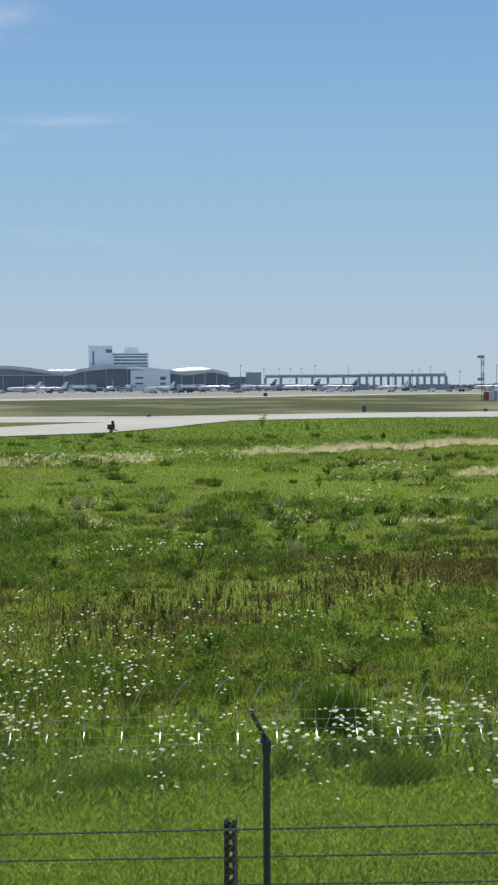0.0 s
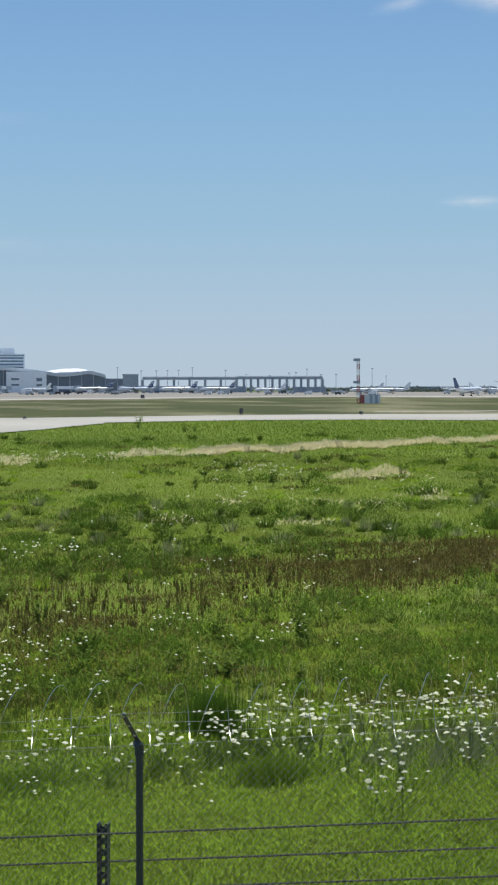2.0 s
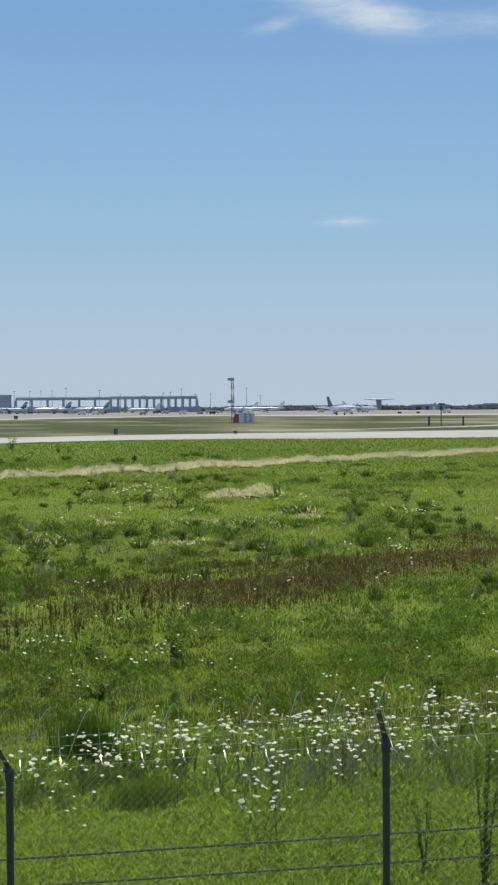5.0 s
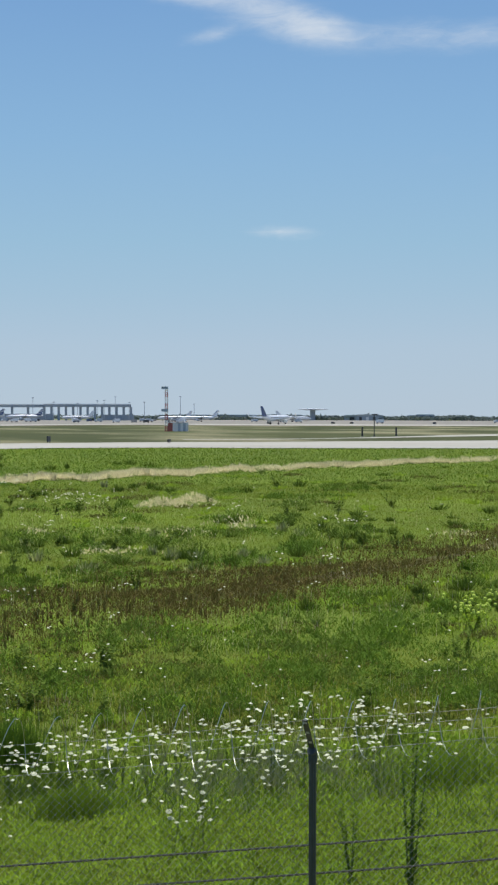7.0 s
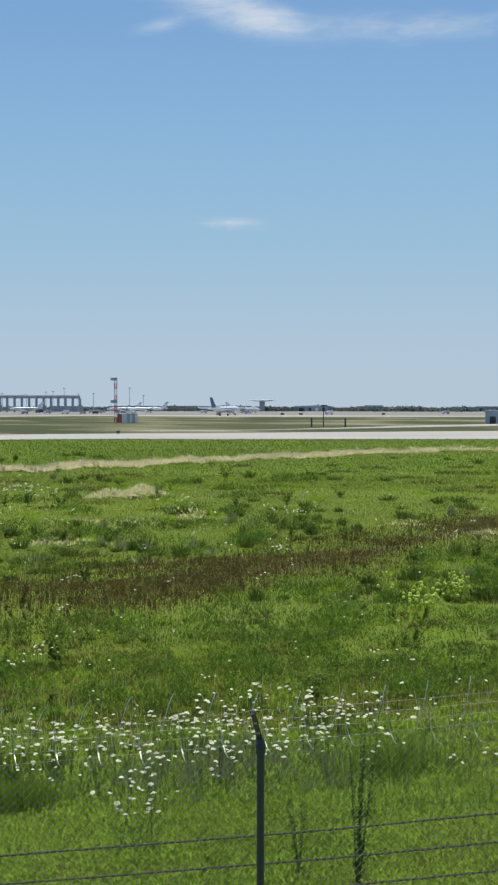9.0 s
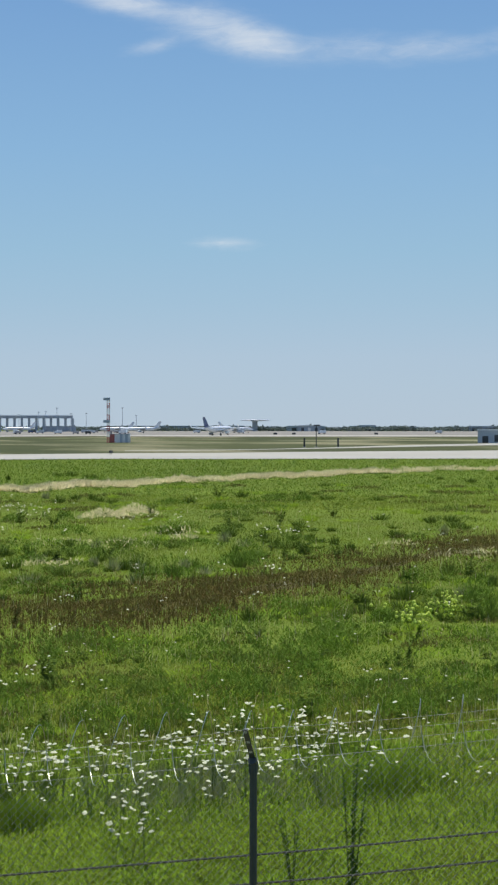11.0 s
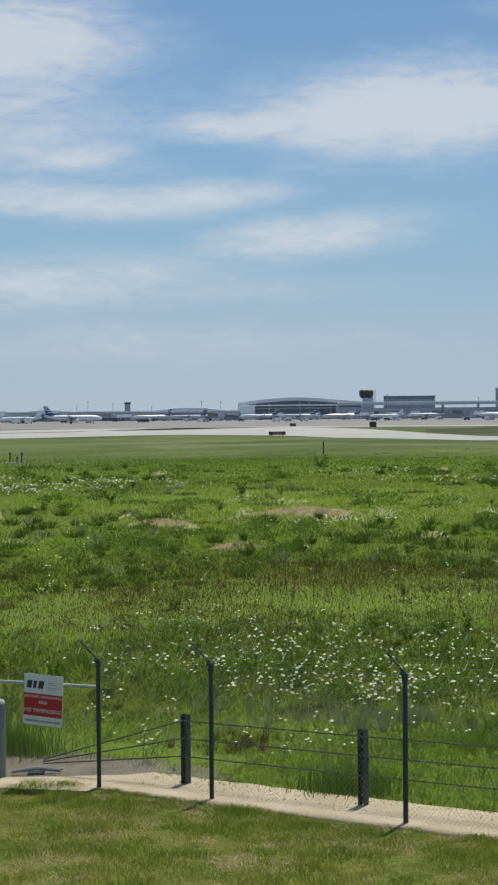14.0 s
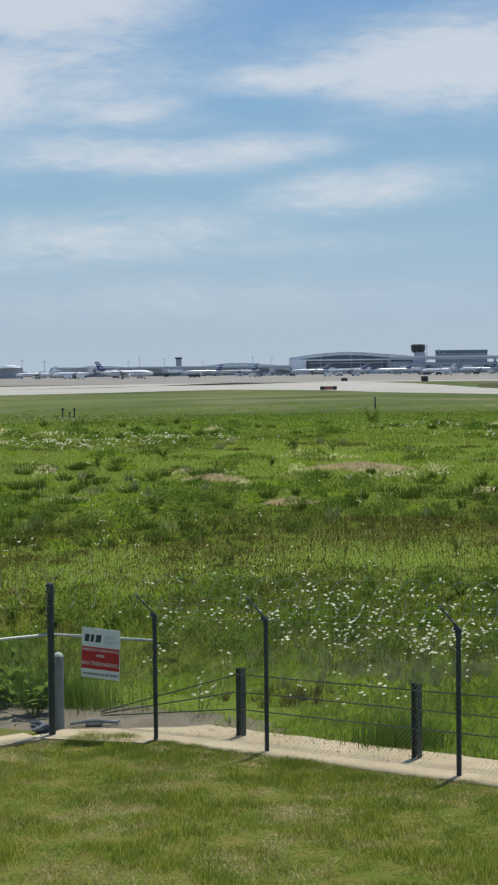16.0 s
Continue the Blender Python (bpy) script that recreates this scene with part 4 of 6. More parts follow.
def light_mast(m, h):
    ob = thing("apron_light", m, "thin grey apron floodlight mast", "light mast", "apron light masts")
    part("mast", tube(bmesh.new(), [(0, 0, 0), (0, 0, h)], [0.4, 0.22], 6), CLAD, ob)
    part("head", boxes((-1.3, 1.3, -0.5, 0.5, h - 0.9, h)), CLAD, ob)
    return ob


lm = light_mast(spot(1.9, R - 10), up(0.66))
rng = random.Random(8)
for az in (2.4, 3.6, 4.35, 5.2, 5.9, 6.15, 6.55, 7.05, 7.6, 8.9, 9.4, -0.3, 0.55, 1.1, 1.5, -37.4, -36.6, -34.9, -33.6, -33.2, -32.3, -30.9, -29.1, -28.4, -25.2, -24.2, -22.2, -19.6, -19.1, -14.4, -13.4, -11.6):
    mast_copy = copy_thing(lm, spot(az, R + rng.uniform(-60, 60)))
    mast_copy.scale = (1, 1, rng.uniform(0.7, 1.12) * (0.78 if az < -24 else 1.0))


# ---------------------------------------------------------------- aircraft
def airliner(m, length, tail_mat, label, body_mat=WHITE, pitch=0.0, group="parked airliners", stripes=(0.25, 0.55, 0.8)):
    """A twin-engined airliner whose nose points along local x."""
    ob = thing("airliner", m, label, "airplane", group)
    s = length / 38.0
    rr = 1.95 * s
    axis = 3.9 * s
    turn = pose(0, 0, 0, 0, -pitch, 0)

    def add(name, bm, mat, under=None):
        bmesh.ops.transform(bm, matrix=turn, verts=bm.verts[:])
        return part(name, bm, mat, under or ob)

    prof = [(-19, 0.15, 1.2), (-16, 0.75, 0.7), (-11, 1.6, 0.25), (-7, 1.95, 0), (12, 1.95, 0), (15.5, 1.7, -0.1), (17.6, 1.15, -0.3), (18.7, 0.55, -0.5), (19, 0.12, -0.6)]
    fus = tube(bmesh.new(), [(x * s, 0, axis + dz * s) for x, q, dz in prof], [q * s for x, q, dz in prof], 14)
    for f in fus.faces:
        f.smooth = True
    hull = add("fuselage", fus, body_mat)

    def blade(pts, thick):
        bm = bmesh.new()
        lo = [bm.verts.new(Vector(p) * s) for p in pts]
        hi = [bm.verts.new((Vector(p) + Vector(thick)) * s) for p in pts]
        n = len(lo)
        for k in range(n):
            bm.faces.new((lo[k], lo[(k + 1) % n], hi[(k + 1) % n], hi[k]))
        bm.faces.new(lo[::-1])
        bm.faces.new(hi)
        bmesh.ops.recalc_face_normals(bm, faces=bm.faces[:])
        return bm

    for sy in (1, -1):
        wing_part = add("wing", blade([(4.5, sy * 1.5, 2.9), (-2.5, sy * 1.5, 2.9), (-4.6, sy * 16.2, 4.7), (-3.0, sy * 16.6, 4.75)], (0, 0, 0.45)), SILVER)
        add("winglet", blade([(-4.6, sy * 16.3, 4.8), (-3.1, sy * 16.3, 4.8), (-5.0, sy * 17.0, 7.2), (-5.6, sy * 17.0, 7.2)], (0, 0.15, 0)), body_mat, wing_part)
        add("tailplane", blade([(-13.6, sy * 0.6, 4.9), (-17, sy * 0.6, 4.9), (-18.6, sy * 6.6, 5.5), (-17.4, sy * 6.6, 5.5)], (0, 0, 0.3)), SILVER)
        eng = tube(bmesh.new(), [((3.6 - t) * s, sy * 5.4 * s, 2.0 * s) for t in (0, 0.4, 2.2, 4.0)], [0.95 * s, 1.1 * s, 1.1 * s, 0.6 * s], 12)
        add("engine", eng, body_mat, wing_part)
        gear = add("main_gear", tube(bmesh.new(), [(-1.5 * s, sy * 2.8 * s, 2.6 * s), (-1.5 * s, sy * 2.8 * s, 0.55 * s)], 0.16 * s, 6), DARK)
        add("wheel", tube(bmesh.new(), [(-1.5 * s, sy * 2.4 * s, 0.55 * s), (-1.5 * s, sy * 3.2 * s, 0.55 * s)], 0.55 * s, 12), RUBBER, gear)
    fin = blade([(-11.6, -0.18, 5.6), (-17.2, -0.18, 5.4), (-19.4, -0.18, 11.6), (-17.0, -0.18, 11.6)], (0, 0.36, 0))
    fin_part = add("fin", fin, tail_mat)
    for q in stripes:
        x = -12.2 - 6.0 * q
        add("fin_stripe", blade([(x - 2.6, -0.24, 5.9 + 5.4 * q), (x + 1.6 - 1.2 * q, -0.24, 5.9 + 5.4 * q), (x + 1.3 - 1.2 * q, -0.24, 6.5 + 5.4 * q), (x - 2.8, -0.24, 6.5 + 5.4 * q)], (0, 0.48, 0)), SILVER if tail_mat is NAVY else WHITE, fin_part)
    add("window_line", boxes((-9 * s, 13 * s, -1.97 * s, 1.97 * s, axis + 0.35 * s, axis + 0.6 * s)), DARK, hull)
    add("cockpit_glass", boxes((16.3 * s, 17.6 * s, -0.95 * s, 0.95 * s, axis + 0.35 * s, axis + 0.75 * s)), DARK, hull)
    nose = add("nose_gear", tube(bmesh.new(), [(13.5 * s, 0, 2.4 * s), (13.5 * s, 0, 0.4 * s)], 0.14 * s, 6), DARK)
    add("wheel", tube(bmesh.new(), [(13.5 * s, -0.3 * s, 0.4 * s), (13.5 * s, 0.3 * s, 0.4 * s)], 0.4 * s, 10), RUBBER, nose)
    return ob


# the jet on the runway; its fin is plain navy to imitate backlighting
airliner(spot(12.35, 1035, 0.1, 62), 40, NAVY, "white twin jet with a dark tail rolling on the runway", pitch=1.0, group="rolling airliner", stripes=())
navy = airliner(spot(-1.15, 1700, 0.06, 178), 42, NAVY, "parked silver airliner with a striped blue tail", SILVER)
red = airliner(spot(-33.75, 1150, 0.06, 4), 42, NAVY, "white airliner taxiing with a dark striped tail", WHITE)
pale = airliner(spot(-8.1, 1650, 0.06, 172), 36, WHITE, "parked white airliner with a plain tail", WHITE)
for src, az, r, turn in ((navy, -5.0, 1650, 262), (navy, 0.35, 1700, 160), (navy, 1.9, 1720, 185), (navy, 3.3, 1800, 172), (navy, -13.6, 1750, 180), (navy, -15.6, 1750, 176),
                         (navy, -18.4, 1700, 184), (navy, -21.0, 1750, 178), (navy, -24.0, 1720, 190), (navy, -25.6, 1700, 175), (navy, -27.0, 1680, 182), (navy, -29.6, 1650, 170), (navy, -30.9, 1650, 186),
                         (pale, -7.15, 1650, 185), (pale, -3.2, 1720, 150), (pale, 9.6, 1500, 178), (pale, 13.0, 1600, 10), (pale, 5.2, 1750, 182), (pale, -35.6, 1350, 176), (pale, -36.9, 1400, 178),
                         (pale, -11.3, 1700, 180), (navy, -9.9, 1720, 176), (pale, -22.4, 1700, 180), (pale, 8.7, 1650, 176)):
    copy_thing(src, spot(az, r, 0.06, turn))




def jet_bridge(m):
    ob = thing("jet_bridge", m, "pale covered jet bridge reaching from the terminal", "jet bridge", "jet bridges")
    part("tunnel", boxes((-1.8, 1.8, -26, 0, 4.2, 7.4, 0.2)), PANEL, ob)
    part("rotunda", tube(bmesh.new(), [(0, 0, 0), (0, 0, 8.2)], 3.0, 12), CLAD, ob)
    part("cab", boxes((-2.6, 2.6, -30, -26.05, 3.8, 7.8, 0.3)), CLAD, ob)
    part("leg", boxes((-1.2, 1.2, -20, -18.8, 0.6, 4.2)), SHADE, ob)
    part("wheel", tube(bmesh.new(), [(-1.5, -19.4, 0.6), (1.5, -19.4, 0.6)], 0.6, 10), RUBBER, ob)
    return ob


jb = jet_bridge(spot(-7.9, 1760, 0.06, 30))
rng = random.Random(33)
for az in (-10.4, -9.3, -6.4, -5.6, -4.4, -2.5, -1.7, -0.2, 0.9, 2.5, -12.6, -14.2, -16.3, -17.4, -19.3, -21.8, -23.4, -24.9, -26.2, -28.4, -30.3, -31.6):
    copy_thing(jb, spot(az, 1770 + rng.uniform(-20, 40), 0.06, rng.uniform(-60, 60)))


def cart(m, mat, label):
    ob = thing("baggage_cart", m, label, "cart", "apron carts")
    part("bed", boxes((-2.4, 2.4, -0.9, 0.9, 0.6, 0.9, 0.05)), DARK, ob)
    part("cover", prism(bmesh.new(), [(-2.3, 0.92), (2.3, 0.92), (2.1, 2.3), (-2.1, 2.3)], -0.85, 0.85), mat, ob)
    for x in (-1.7, 1.7):
        part("wheel", tube(bmesh.new(), [(x, -0.9, 0.35), (x, 0.9, 0.35)], 0.35, 8), RUBBER, ob)
    return ob


carts = [cart(spot(-5.6, 1400, 0.06), mt, lb) for mt, lb in ((NAVY, "blue covered baggage cart on the apron"), (DARK, "dark equipment cart on the apron"), (CONC, "grey equipment cart on the apron"), (SHADE, "slate-blue equipment cart on the apron"))]
for i in range(110):
    az = rng.uniform(-37, 9)
    copy_thing(carts[rng.choice((0, 1, 1, 2, 2, 3))], spot(az, rng.uniform(1250, 1750), 0.06, rng.uniform(-30, 30)))
# ---------------------------------------------------------------- airfield furniture
def van(m, mat, label):
    ob = thing("service_truck", m, label, "truck", "apron vehicles")
    part("box_body", boxes((-3.2, 1.4, -1.2, 1.2, 0.8, 3.2, 0.1)), mat, ob)
    part("cab", boxes((1.45, 3.3, -1.1, 1.1, 0.7, 2.4, 0.2)), WHITE, ob)
    part("windscreen", boxes((3.0, 3.33, -0.95, 0.95, 1.6, 2.2)), DARK, ob)
    for x in (-2.0, 2.3):
        for y in (-1.05, 1.05):
            part("wheel", tube(bmesh.new(), [(x, y - 0.14, 0.45), (x, y + 0.14, 0.45)], 0.45, 10), RUBBER, ob)
    return ob


v1 = van(spot(-6.4, 1450, 0.06, 0), WHITE, "white boxy apron service truck")
v2 = van(spot(2.6, 1500, 0.06, 180), CLAD, "grey boxy apron service truck")
rng = random.Random(21)
for i in range(46):
    az = rng.uniform(-37, 8) if i < 38 else rng.uniform(8, 21)
    copy_thing(rng.choice((v1, v2)), spot(az, rng.uniform(1250, 1600), 0.06, rng.choice((0, 180)) + rng.uniform(-20, 20)))


def taxi_sign(m, w, h, label, mats):
    ob = thing("taxiway_sign", m, label, "airfield sign", "airfield signs")
    n = len(mats)
    for i, mt in enumerate(mats):
        part("panel", boxes((-w / 2 + w * i / n, -w / 2 + w * (i + 1) / n - 0.02, -0.15, 0.15, 0.25, h)), mt, ob)
    for x in (-w * 0.35, w * 0.35):
        part("leg", boxes((x - 0.05, x + 0.05, -0.05, 0.05, -0.05, 0.25)), DARK, ob)
    return ob


taxi_sign(spot(-26.4, 362, 0.1), 3.9, 1.05, "black and red taxiway sign at the concrete's edge", (DARK, REDP, REDP, DARK))
taxi_sign(spot(-22.9, 590, 0.1), 2.6, 2.2, "black marker board beside the taxiway", (DARK,))
taxi_sign(spot(0.6, 780, 0.1), 1.9, 1.9, "black marker board beside the runway", (DARK,))
taxi_sign(spot(4.17, 300, 0.1, 60), 1.0, 1.3, "dark marker board beside the taxiway", (DARK,))
taxi_sign(spot(8.5, 302, 0.1, 60), 0.9, 0.7, "dark marker board beside the taxiway", (DARK,))
taxi_sign(spot(-12.18, 252, 0.1), 1.0, 1.0, "dark round-shouldered marker board", (DARK,))
taxi_sign(spot(-3.63, 259, 0.1), 0.55, 0.5, "small dark marker board", (DARK,))
for az, r in ((14.43, 1130), (15.1, 1130), (18.08, 1150), (12.1, 1110), (-10.2, 690), (-25.8, 650)):
    taxi_sign(spot(az, r, 0.1), 2.6, 1.5, "dark distance board beside the runway", (DARK,))

sig = thing("runway_guard_light", spot(-5.0, 177.5, 0.0), "red-brown airfield signal box on a short leg", "signal light")
part("leg", tube(bmesh.new(), [(0, 0, -0.1), (0, 0, 0.5)], 0.2, 8), REDP, sig)
part("case", boxes((-0.42, 0.42, -0.25, 0.25, 0.45, 1.0, 0.06)), DARK, sig)
part("shelf", boxes((-0.1, 0.75, -0.2, 0.2, 0.3, 0.42, 0.02)), REDP, sig)
part("beacon", tube(bmesh.new(), [(0.2, 0, 1.0), (0.2, 0, 1.2), (0.1, 0, 1.36)], [0.12, 0.2, 0.16], 8), DARK, sig)

mast = thing("glide_path_mast", spot(8.4, 540, 0.0), "red and white lattice antenna mast", "antenna mast")
ht = up(1.1, 540)
for i in range(8):
    z0, z1 = ht * i / 8, ht * (i + 1) / 8
    bm = bmesh.new()
    for x in (-0.45, 0.45):
        box(bm, x - 0.11, x + 0.11, -0.11, 0.11, z0, z1)
    for q in range(3):
        za, zb = z0 + (z1 - z0) * q / 3, z0 + (z1 - z0) * (q + 1) / 3
        tube(bm, [(-0.45, 0, za), (0.45, 0, zb)], 0.07, 4)
        tube(bm, [(0.45, 0.05, za), (-0.45, 0.05, zb)], 0.07, 4)
    part("lattice", bm, REDP if i % 2 == 0 else WHITEP, mast)
for z in (ht * 0.48, ht * 0.97):
    part("antenna", boxes((-1.7, 0.6, -0.4, 0.0, z - 0.6, z + 0.3)), CLAD, mast)
hut = thing("equipment_hut", spot(8.75, 545, 0.0), "small red and white striped equipment hut", "hut")
for i in range(8):
    part("panel", boxes((-3.0 + 0.9 * i, -2.1 + 0.9 * i, 0, 3, 0, 2.9)), REDP if i in (0, 1) else CLAD if i in (4, 6) else WHITEP, hut)
part("roof", boxes((-3.15, 4.35, -0.15, 3.15, 2.9, 3.1)), CLAD, hut)
for az, hgt, cross in ((15.49, 2.5, 0), (16.71, 2.5, 0), (15.92, 5.6, 1)):
    ob = thing("marker_pole", spot(az, 415, 0.03), "dark upright marker pole in the verge", "pole", "marker poles")
    part("pole", boxes((-0.22 + 0.1 * cross, 0.22 - 0.1 * cross, -0.12, 0.12, 0, hgt)), DARK, ob)
    if cross:
        part("crossbar", boxes((-0.7, 0.9, -0.1, 0.1, hgt, hgt + 0.35)), DARK, ob)
    part("foot", boxes((-0.4, 0.4, -0.4, 0.4, 0, 0.15)), CONC, ob)
cab = thing("utility_cabin", spot(22.2, 535, 0.05), "grey roadside cabin with a dark doorway", "cabin")
part("wall", boxes((-4.5, 6, 0, 4, 0, 4.3)), CLAD, cab)
part("door", boxes((-3.0, -1.0, -0.1, 0.05, 0, 2.4)), DARK, cab)
part("door", boxes((1.0, 3.4, -0.1, 0.05, 0.4, 2.8)), DARK, cab)
part("roof", boxes((-4.8, 6.3, -0.3, 4.3, 4.3, 4.6)), PANEL, cab)
lt = thing("approach_lights", spot(-36.05, 164.5, 0.0), "three dark lamp stakes on a pale slab", "airfield lights")
part("slab", boxes((-1.05, 1.05, -0.5, 0.5, 0.0, 0.14, 0.02)), PAVING, lt)
for x, h in ((-0.6, 1.05), (0.12, 0.6), (0.62, 1.05)):
    part("stake", tube(bmesh.new(), [(x, 0, 0.1), (x + 0.03, 0, h)], 0.07, 6), DARK, lt)
    part("lamp", tube(bmesh.new(), [(x + 0.03, -0.1, h), (x + 0.03, 0.12, h + 0.02)], 0.13, 8), DARK, lt)
stk = thing("marker_stake", spot(-24.75, 191, 0.0), "thin dark stake in the grass", "stake")
part("stake", tube(bmesh.new(), [(0, 0, -0.1), (0, 0, 1.4), (0.02, 0, 1.6)], [0.09, 0.09, 0.05], 6), DARK, stk)

# far skyline
rng = random.Random(61)
for i in range(22):
    az = rng.uniform(8.0, 23.5) if i < 19 else rng.uniform(-45, -39)
    w, h = rng.uniform(6, 26), rng.uniform(4.0, 8.5)
    if i in (2, 9):
        w, h = 30, 7
    ob = thing("skyline_shed", spot(az, 2400 + 6 * i), "low hazy shed on the skyline", "building", "skyline sheds", kind="structure")
    mt = (SHADE, CLAD, SHADE, PANEL)[i % 4]
    part("wall", boxes((-w, w, 0, 30, 0, h)), mt, ob)
    part("roof", prism(bmesh.new(), [(-w - 1, h), (w + 1, h), (w * 0.9, h + 1.3), (-w * 0.9, h + 1.3)], -1, 31), ROOFM, ob)
    for q in range(3):
        x = w * (q - 1) * 0.6
        part("door", boxes((x - w * 0.12, x + w * 0.12, -0.3, 0.1, 0, h * 0.7)), DARK if q != 1 else WHITEP, ob)
wt = thing("water_tower", spot(13.69, 2400), "flat-topped tower on a single stem", "water tower", kind="structure")
part("stem", boxes((-4, 4, -4, 4, 0, up(0.24, 2400))), CLAD, wt)
part("disc", tube(bmesh.new(), [(0, 0, up(0.24, 2400)), (0, 0, up(0.27, 2400)), (0, 0, up(0.3, 2400))], [8, 24, 22], 16), CLAD, wt)


def tree_belt(name, az0, az1, r, h, count, seed, label):
    """A far belt of crowns: many small leafy facets with an uneven top."""
    g = np.random.default_rng(seed)
    az = np.radians(g.uniform(az0, az1, count))
    rr = r + g.uniform(-40, 120, count)
    top = h * (0.6 + 0.22 * np.sin(az * 160 + seed) * np.sin(az * 47 + 1.3) + 0.3 * g.random(count))
    z = np.clip(top, 2, None) * np.sqrt(g.random(count))
    c = np.stack([rr * np.sin(az), rr * np.cos(az), z], -1)
    v = c[:, None, :] + g.normal(0, 1.0, (count, 3, 3)) * np.array((2.6, 2.6, 1.7))
    v[..., 2] = np.clip(v[..., 2], 0, None)
    ob = new(name, mesh_from(name, v.reshape(-1, 3), np.arange(count * 3).reshape(-1, 3), TREES))
    tagged(ob, label, "trees", kind="stuff")


tree_belt("hazed_trees", 7.0, 27.0, 2450, 6.5, 15000, 2, "haze-tinted belt of trees on the skyline")
tree_belt("hazed_trees", -46.0, -37.5, 2450, 10, 4000, 4, "haze-tinted belt of trees on the skyline")
tree_belt("hazed_trees", -37.5, 7.0, 2700, 7, 9000, 6, "haze-tinted belt of trees on the skyline")

# ---------------------------------------------------------------- the meadow
def patchy(x, y, s, seed):
    """A smooth field between 0 and 1 that drifts over the land."""
    g = np.random.default_rng(seed)
    out = np.zeros_like(x)
    for k in range(5):
        a, f, ph = g.uniform(0, 6.28), s * (0.6 + 0.5 * k), g.uniform(0, 6.28)
        out += np.sin((x * np.cos(a) + y * np.sin(a)) * f + ph + 1.3 * np.sin((y * np.cos(a) - x * np.sin(a)) * f * 0.7)) / (1 + 0.4 * k)
    return 0.5 + 0.5 * np.tanh(out * 0.6)


def blades(name, x, y, h, w, mat, label, seed, bend=0.35, z0=None, simple=False):
    """One mesh of grass blades: tapered, bent, each facing its own way."""
    g = np.random.default_rng(seed)
    n = len(x)
    z = (land(x, y) if z0 is None else z0) - 0.02
    a = g.uniform(0, 2 * np.pi, n)
    side = np.stack([np.cos(a), np.sin(a), 0 * a], -1)
    b = g.uniform(0, 2 * np.pi, n)
    lean = np.stack([np.cos(b), np.sin(b), 0 * b], -1) * (h * bend * g.random(n))[:, None]
    p = np.stack([x, y, z], -1)
    up_ = np.stack([0 * h, 0 * h, h], -1)
    hw = (side * (w / 2)[:, None])
    tip = p + up_ + lean
    if simple:
        v = np.stack([p - hw, p + hw, tip], 1).reshape(-1, 3)
        f = np.arange(3 * n).reshape(-1, 3)
    else:
        m = p + up_ * 0.55 + lean * 0.3
        v = np.stack([p - hw, p + hw, m - hw * 0.75, m + hw * 0.75, tip], 1).reshape(-1, 3)
        i = np.arange(n)[:, None] * 5
        f = np.concatenate([i + (0, 1, 3), i + (0, 3, 2), i + (2, 3, 4)], 1).reshape(-1, 3)
    ob = new(name, mesh_from(name, v, f, mat))
    return tagged(ob, label, "grass", kind="stuff")


def paved(az, r):
    """Where the branch taxiway lies."""
    near = np.interp(az, (-18, -16, -12.1, -9, -6.5, -5.1, -3, -0.8), (173, 172, 172, 166, 172, 177, 196, 229.5))
    taxi = np.interp(az, (-9, -3.9, 0, 4.2, 8.9, 12, 20.3), (230, 226, 236, 251, 256, 253, 260))
    return ((az > -18) & (r > near - 3)) & (az < -0.6) | (r > taxi - 2)


def sow(count, near, far, seed, az0=-42.0, az1=24.0, power=1.0):
    """Points over the field, thinning out with distance."""
    g = np.random.default_rng(seed)
    u = g.random(count) ** power
    r = 1 / (1 / far + u * (1 / near - 1 / far))
    a = np.radians(g.uniform(az0, az1, count))
    x, y = r * np.sin(a), r * np.cos(a)
    k, n = along(x, y)
    keep = n > 0.98 + 0.12 * np.sin(x * 7) + 0.1 * np.sin(x * 17)
    keep &= ~((n < 2.6) & (x < -9.6) & (g.random(count) < 0.75))
    return x[keep], y[keep], r[keep], np.degrees(a[keep])


BROWN_LINE = ((-42, 36), (-30, 38), (-21, 41), (-15.6, 34), (-9, 32), (0, 36.8), (5, 42), (11.7, 46.9), (17.8, 57), (20.4, 66), (24, 74))
BROWN_WEIGHT = ((-42, 0.7), (-24, 0.75), (-14, 0.75), (-6, 0.75), (0, 0.95), (4, 0.8), (9, 1.0), (20, 1.0))
PALE_LINE = ((-12, 99), (-9, 101), (0, 117), (5.2, 131), (8.9, 141), (11.6, 150), (15, 165), (20.3, 190), (24, 200))


def brown_zone(az, r):
    c = np.interp(az, *zip(*BROWN_LINE))
    w = np.interp(az, *zip(*BROWN_WEIGHT))
    return w * np.exp(-((r - c) / (0.13 * c)) ** 2)


# short thick sward: small leaves filling a low, uneven canopy
def canopy(x, y):
    big, mid, small = patchy(x, y, 0.25, 1), patchy(x, y, 0.8, 2), patchy(x, y, 2.6, 7)
    return 0.015 + 0.095 * np.clip(big * 0.6 + mid * 0.6 - 0.35, 0, 1) * (0.3 + 0.7 * small)


def leaves(name, x, y, z, size, mat, label, seed):
    blades(name, x, y, size, size * 0.4, mat, label, seed, bend=1.6, z0=z, simple=True)


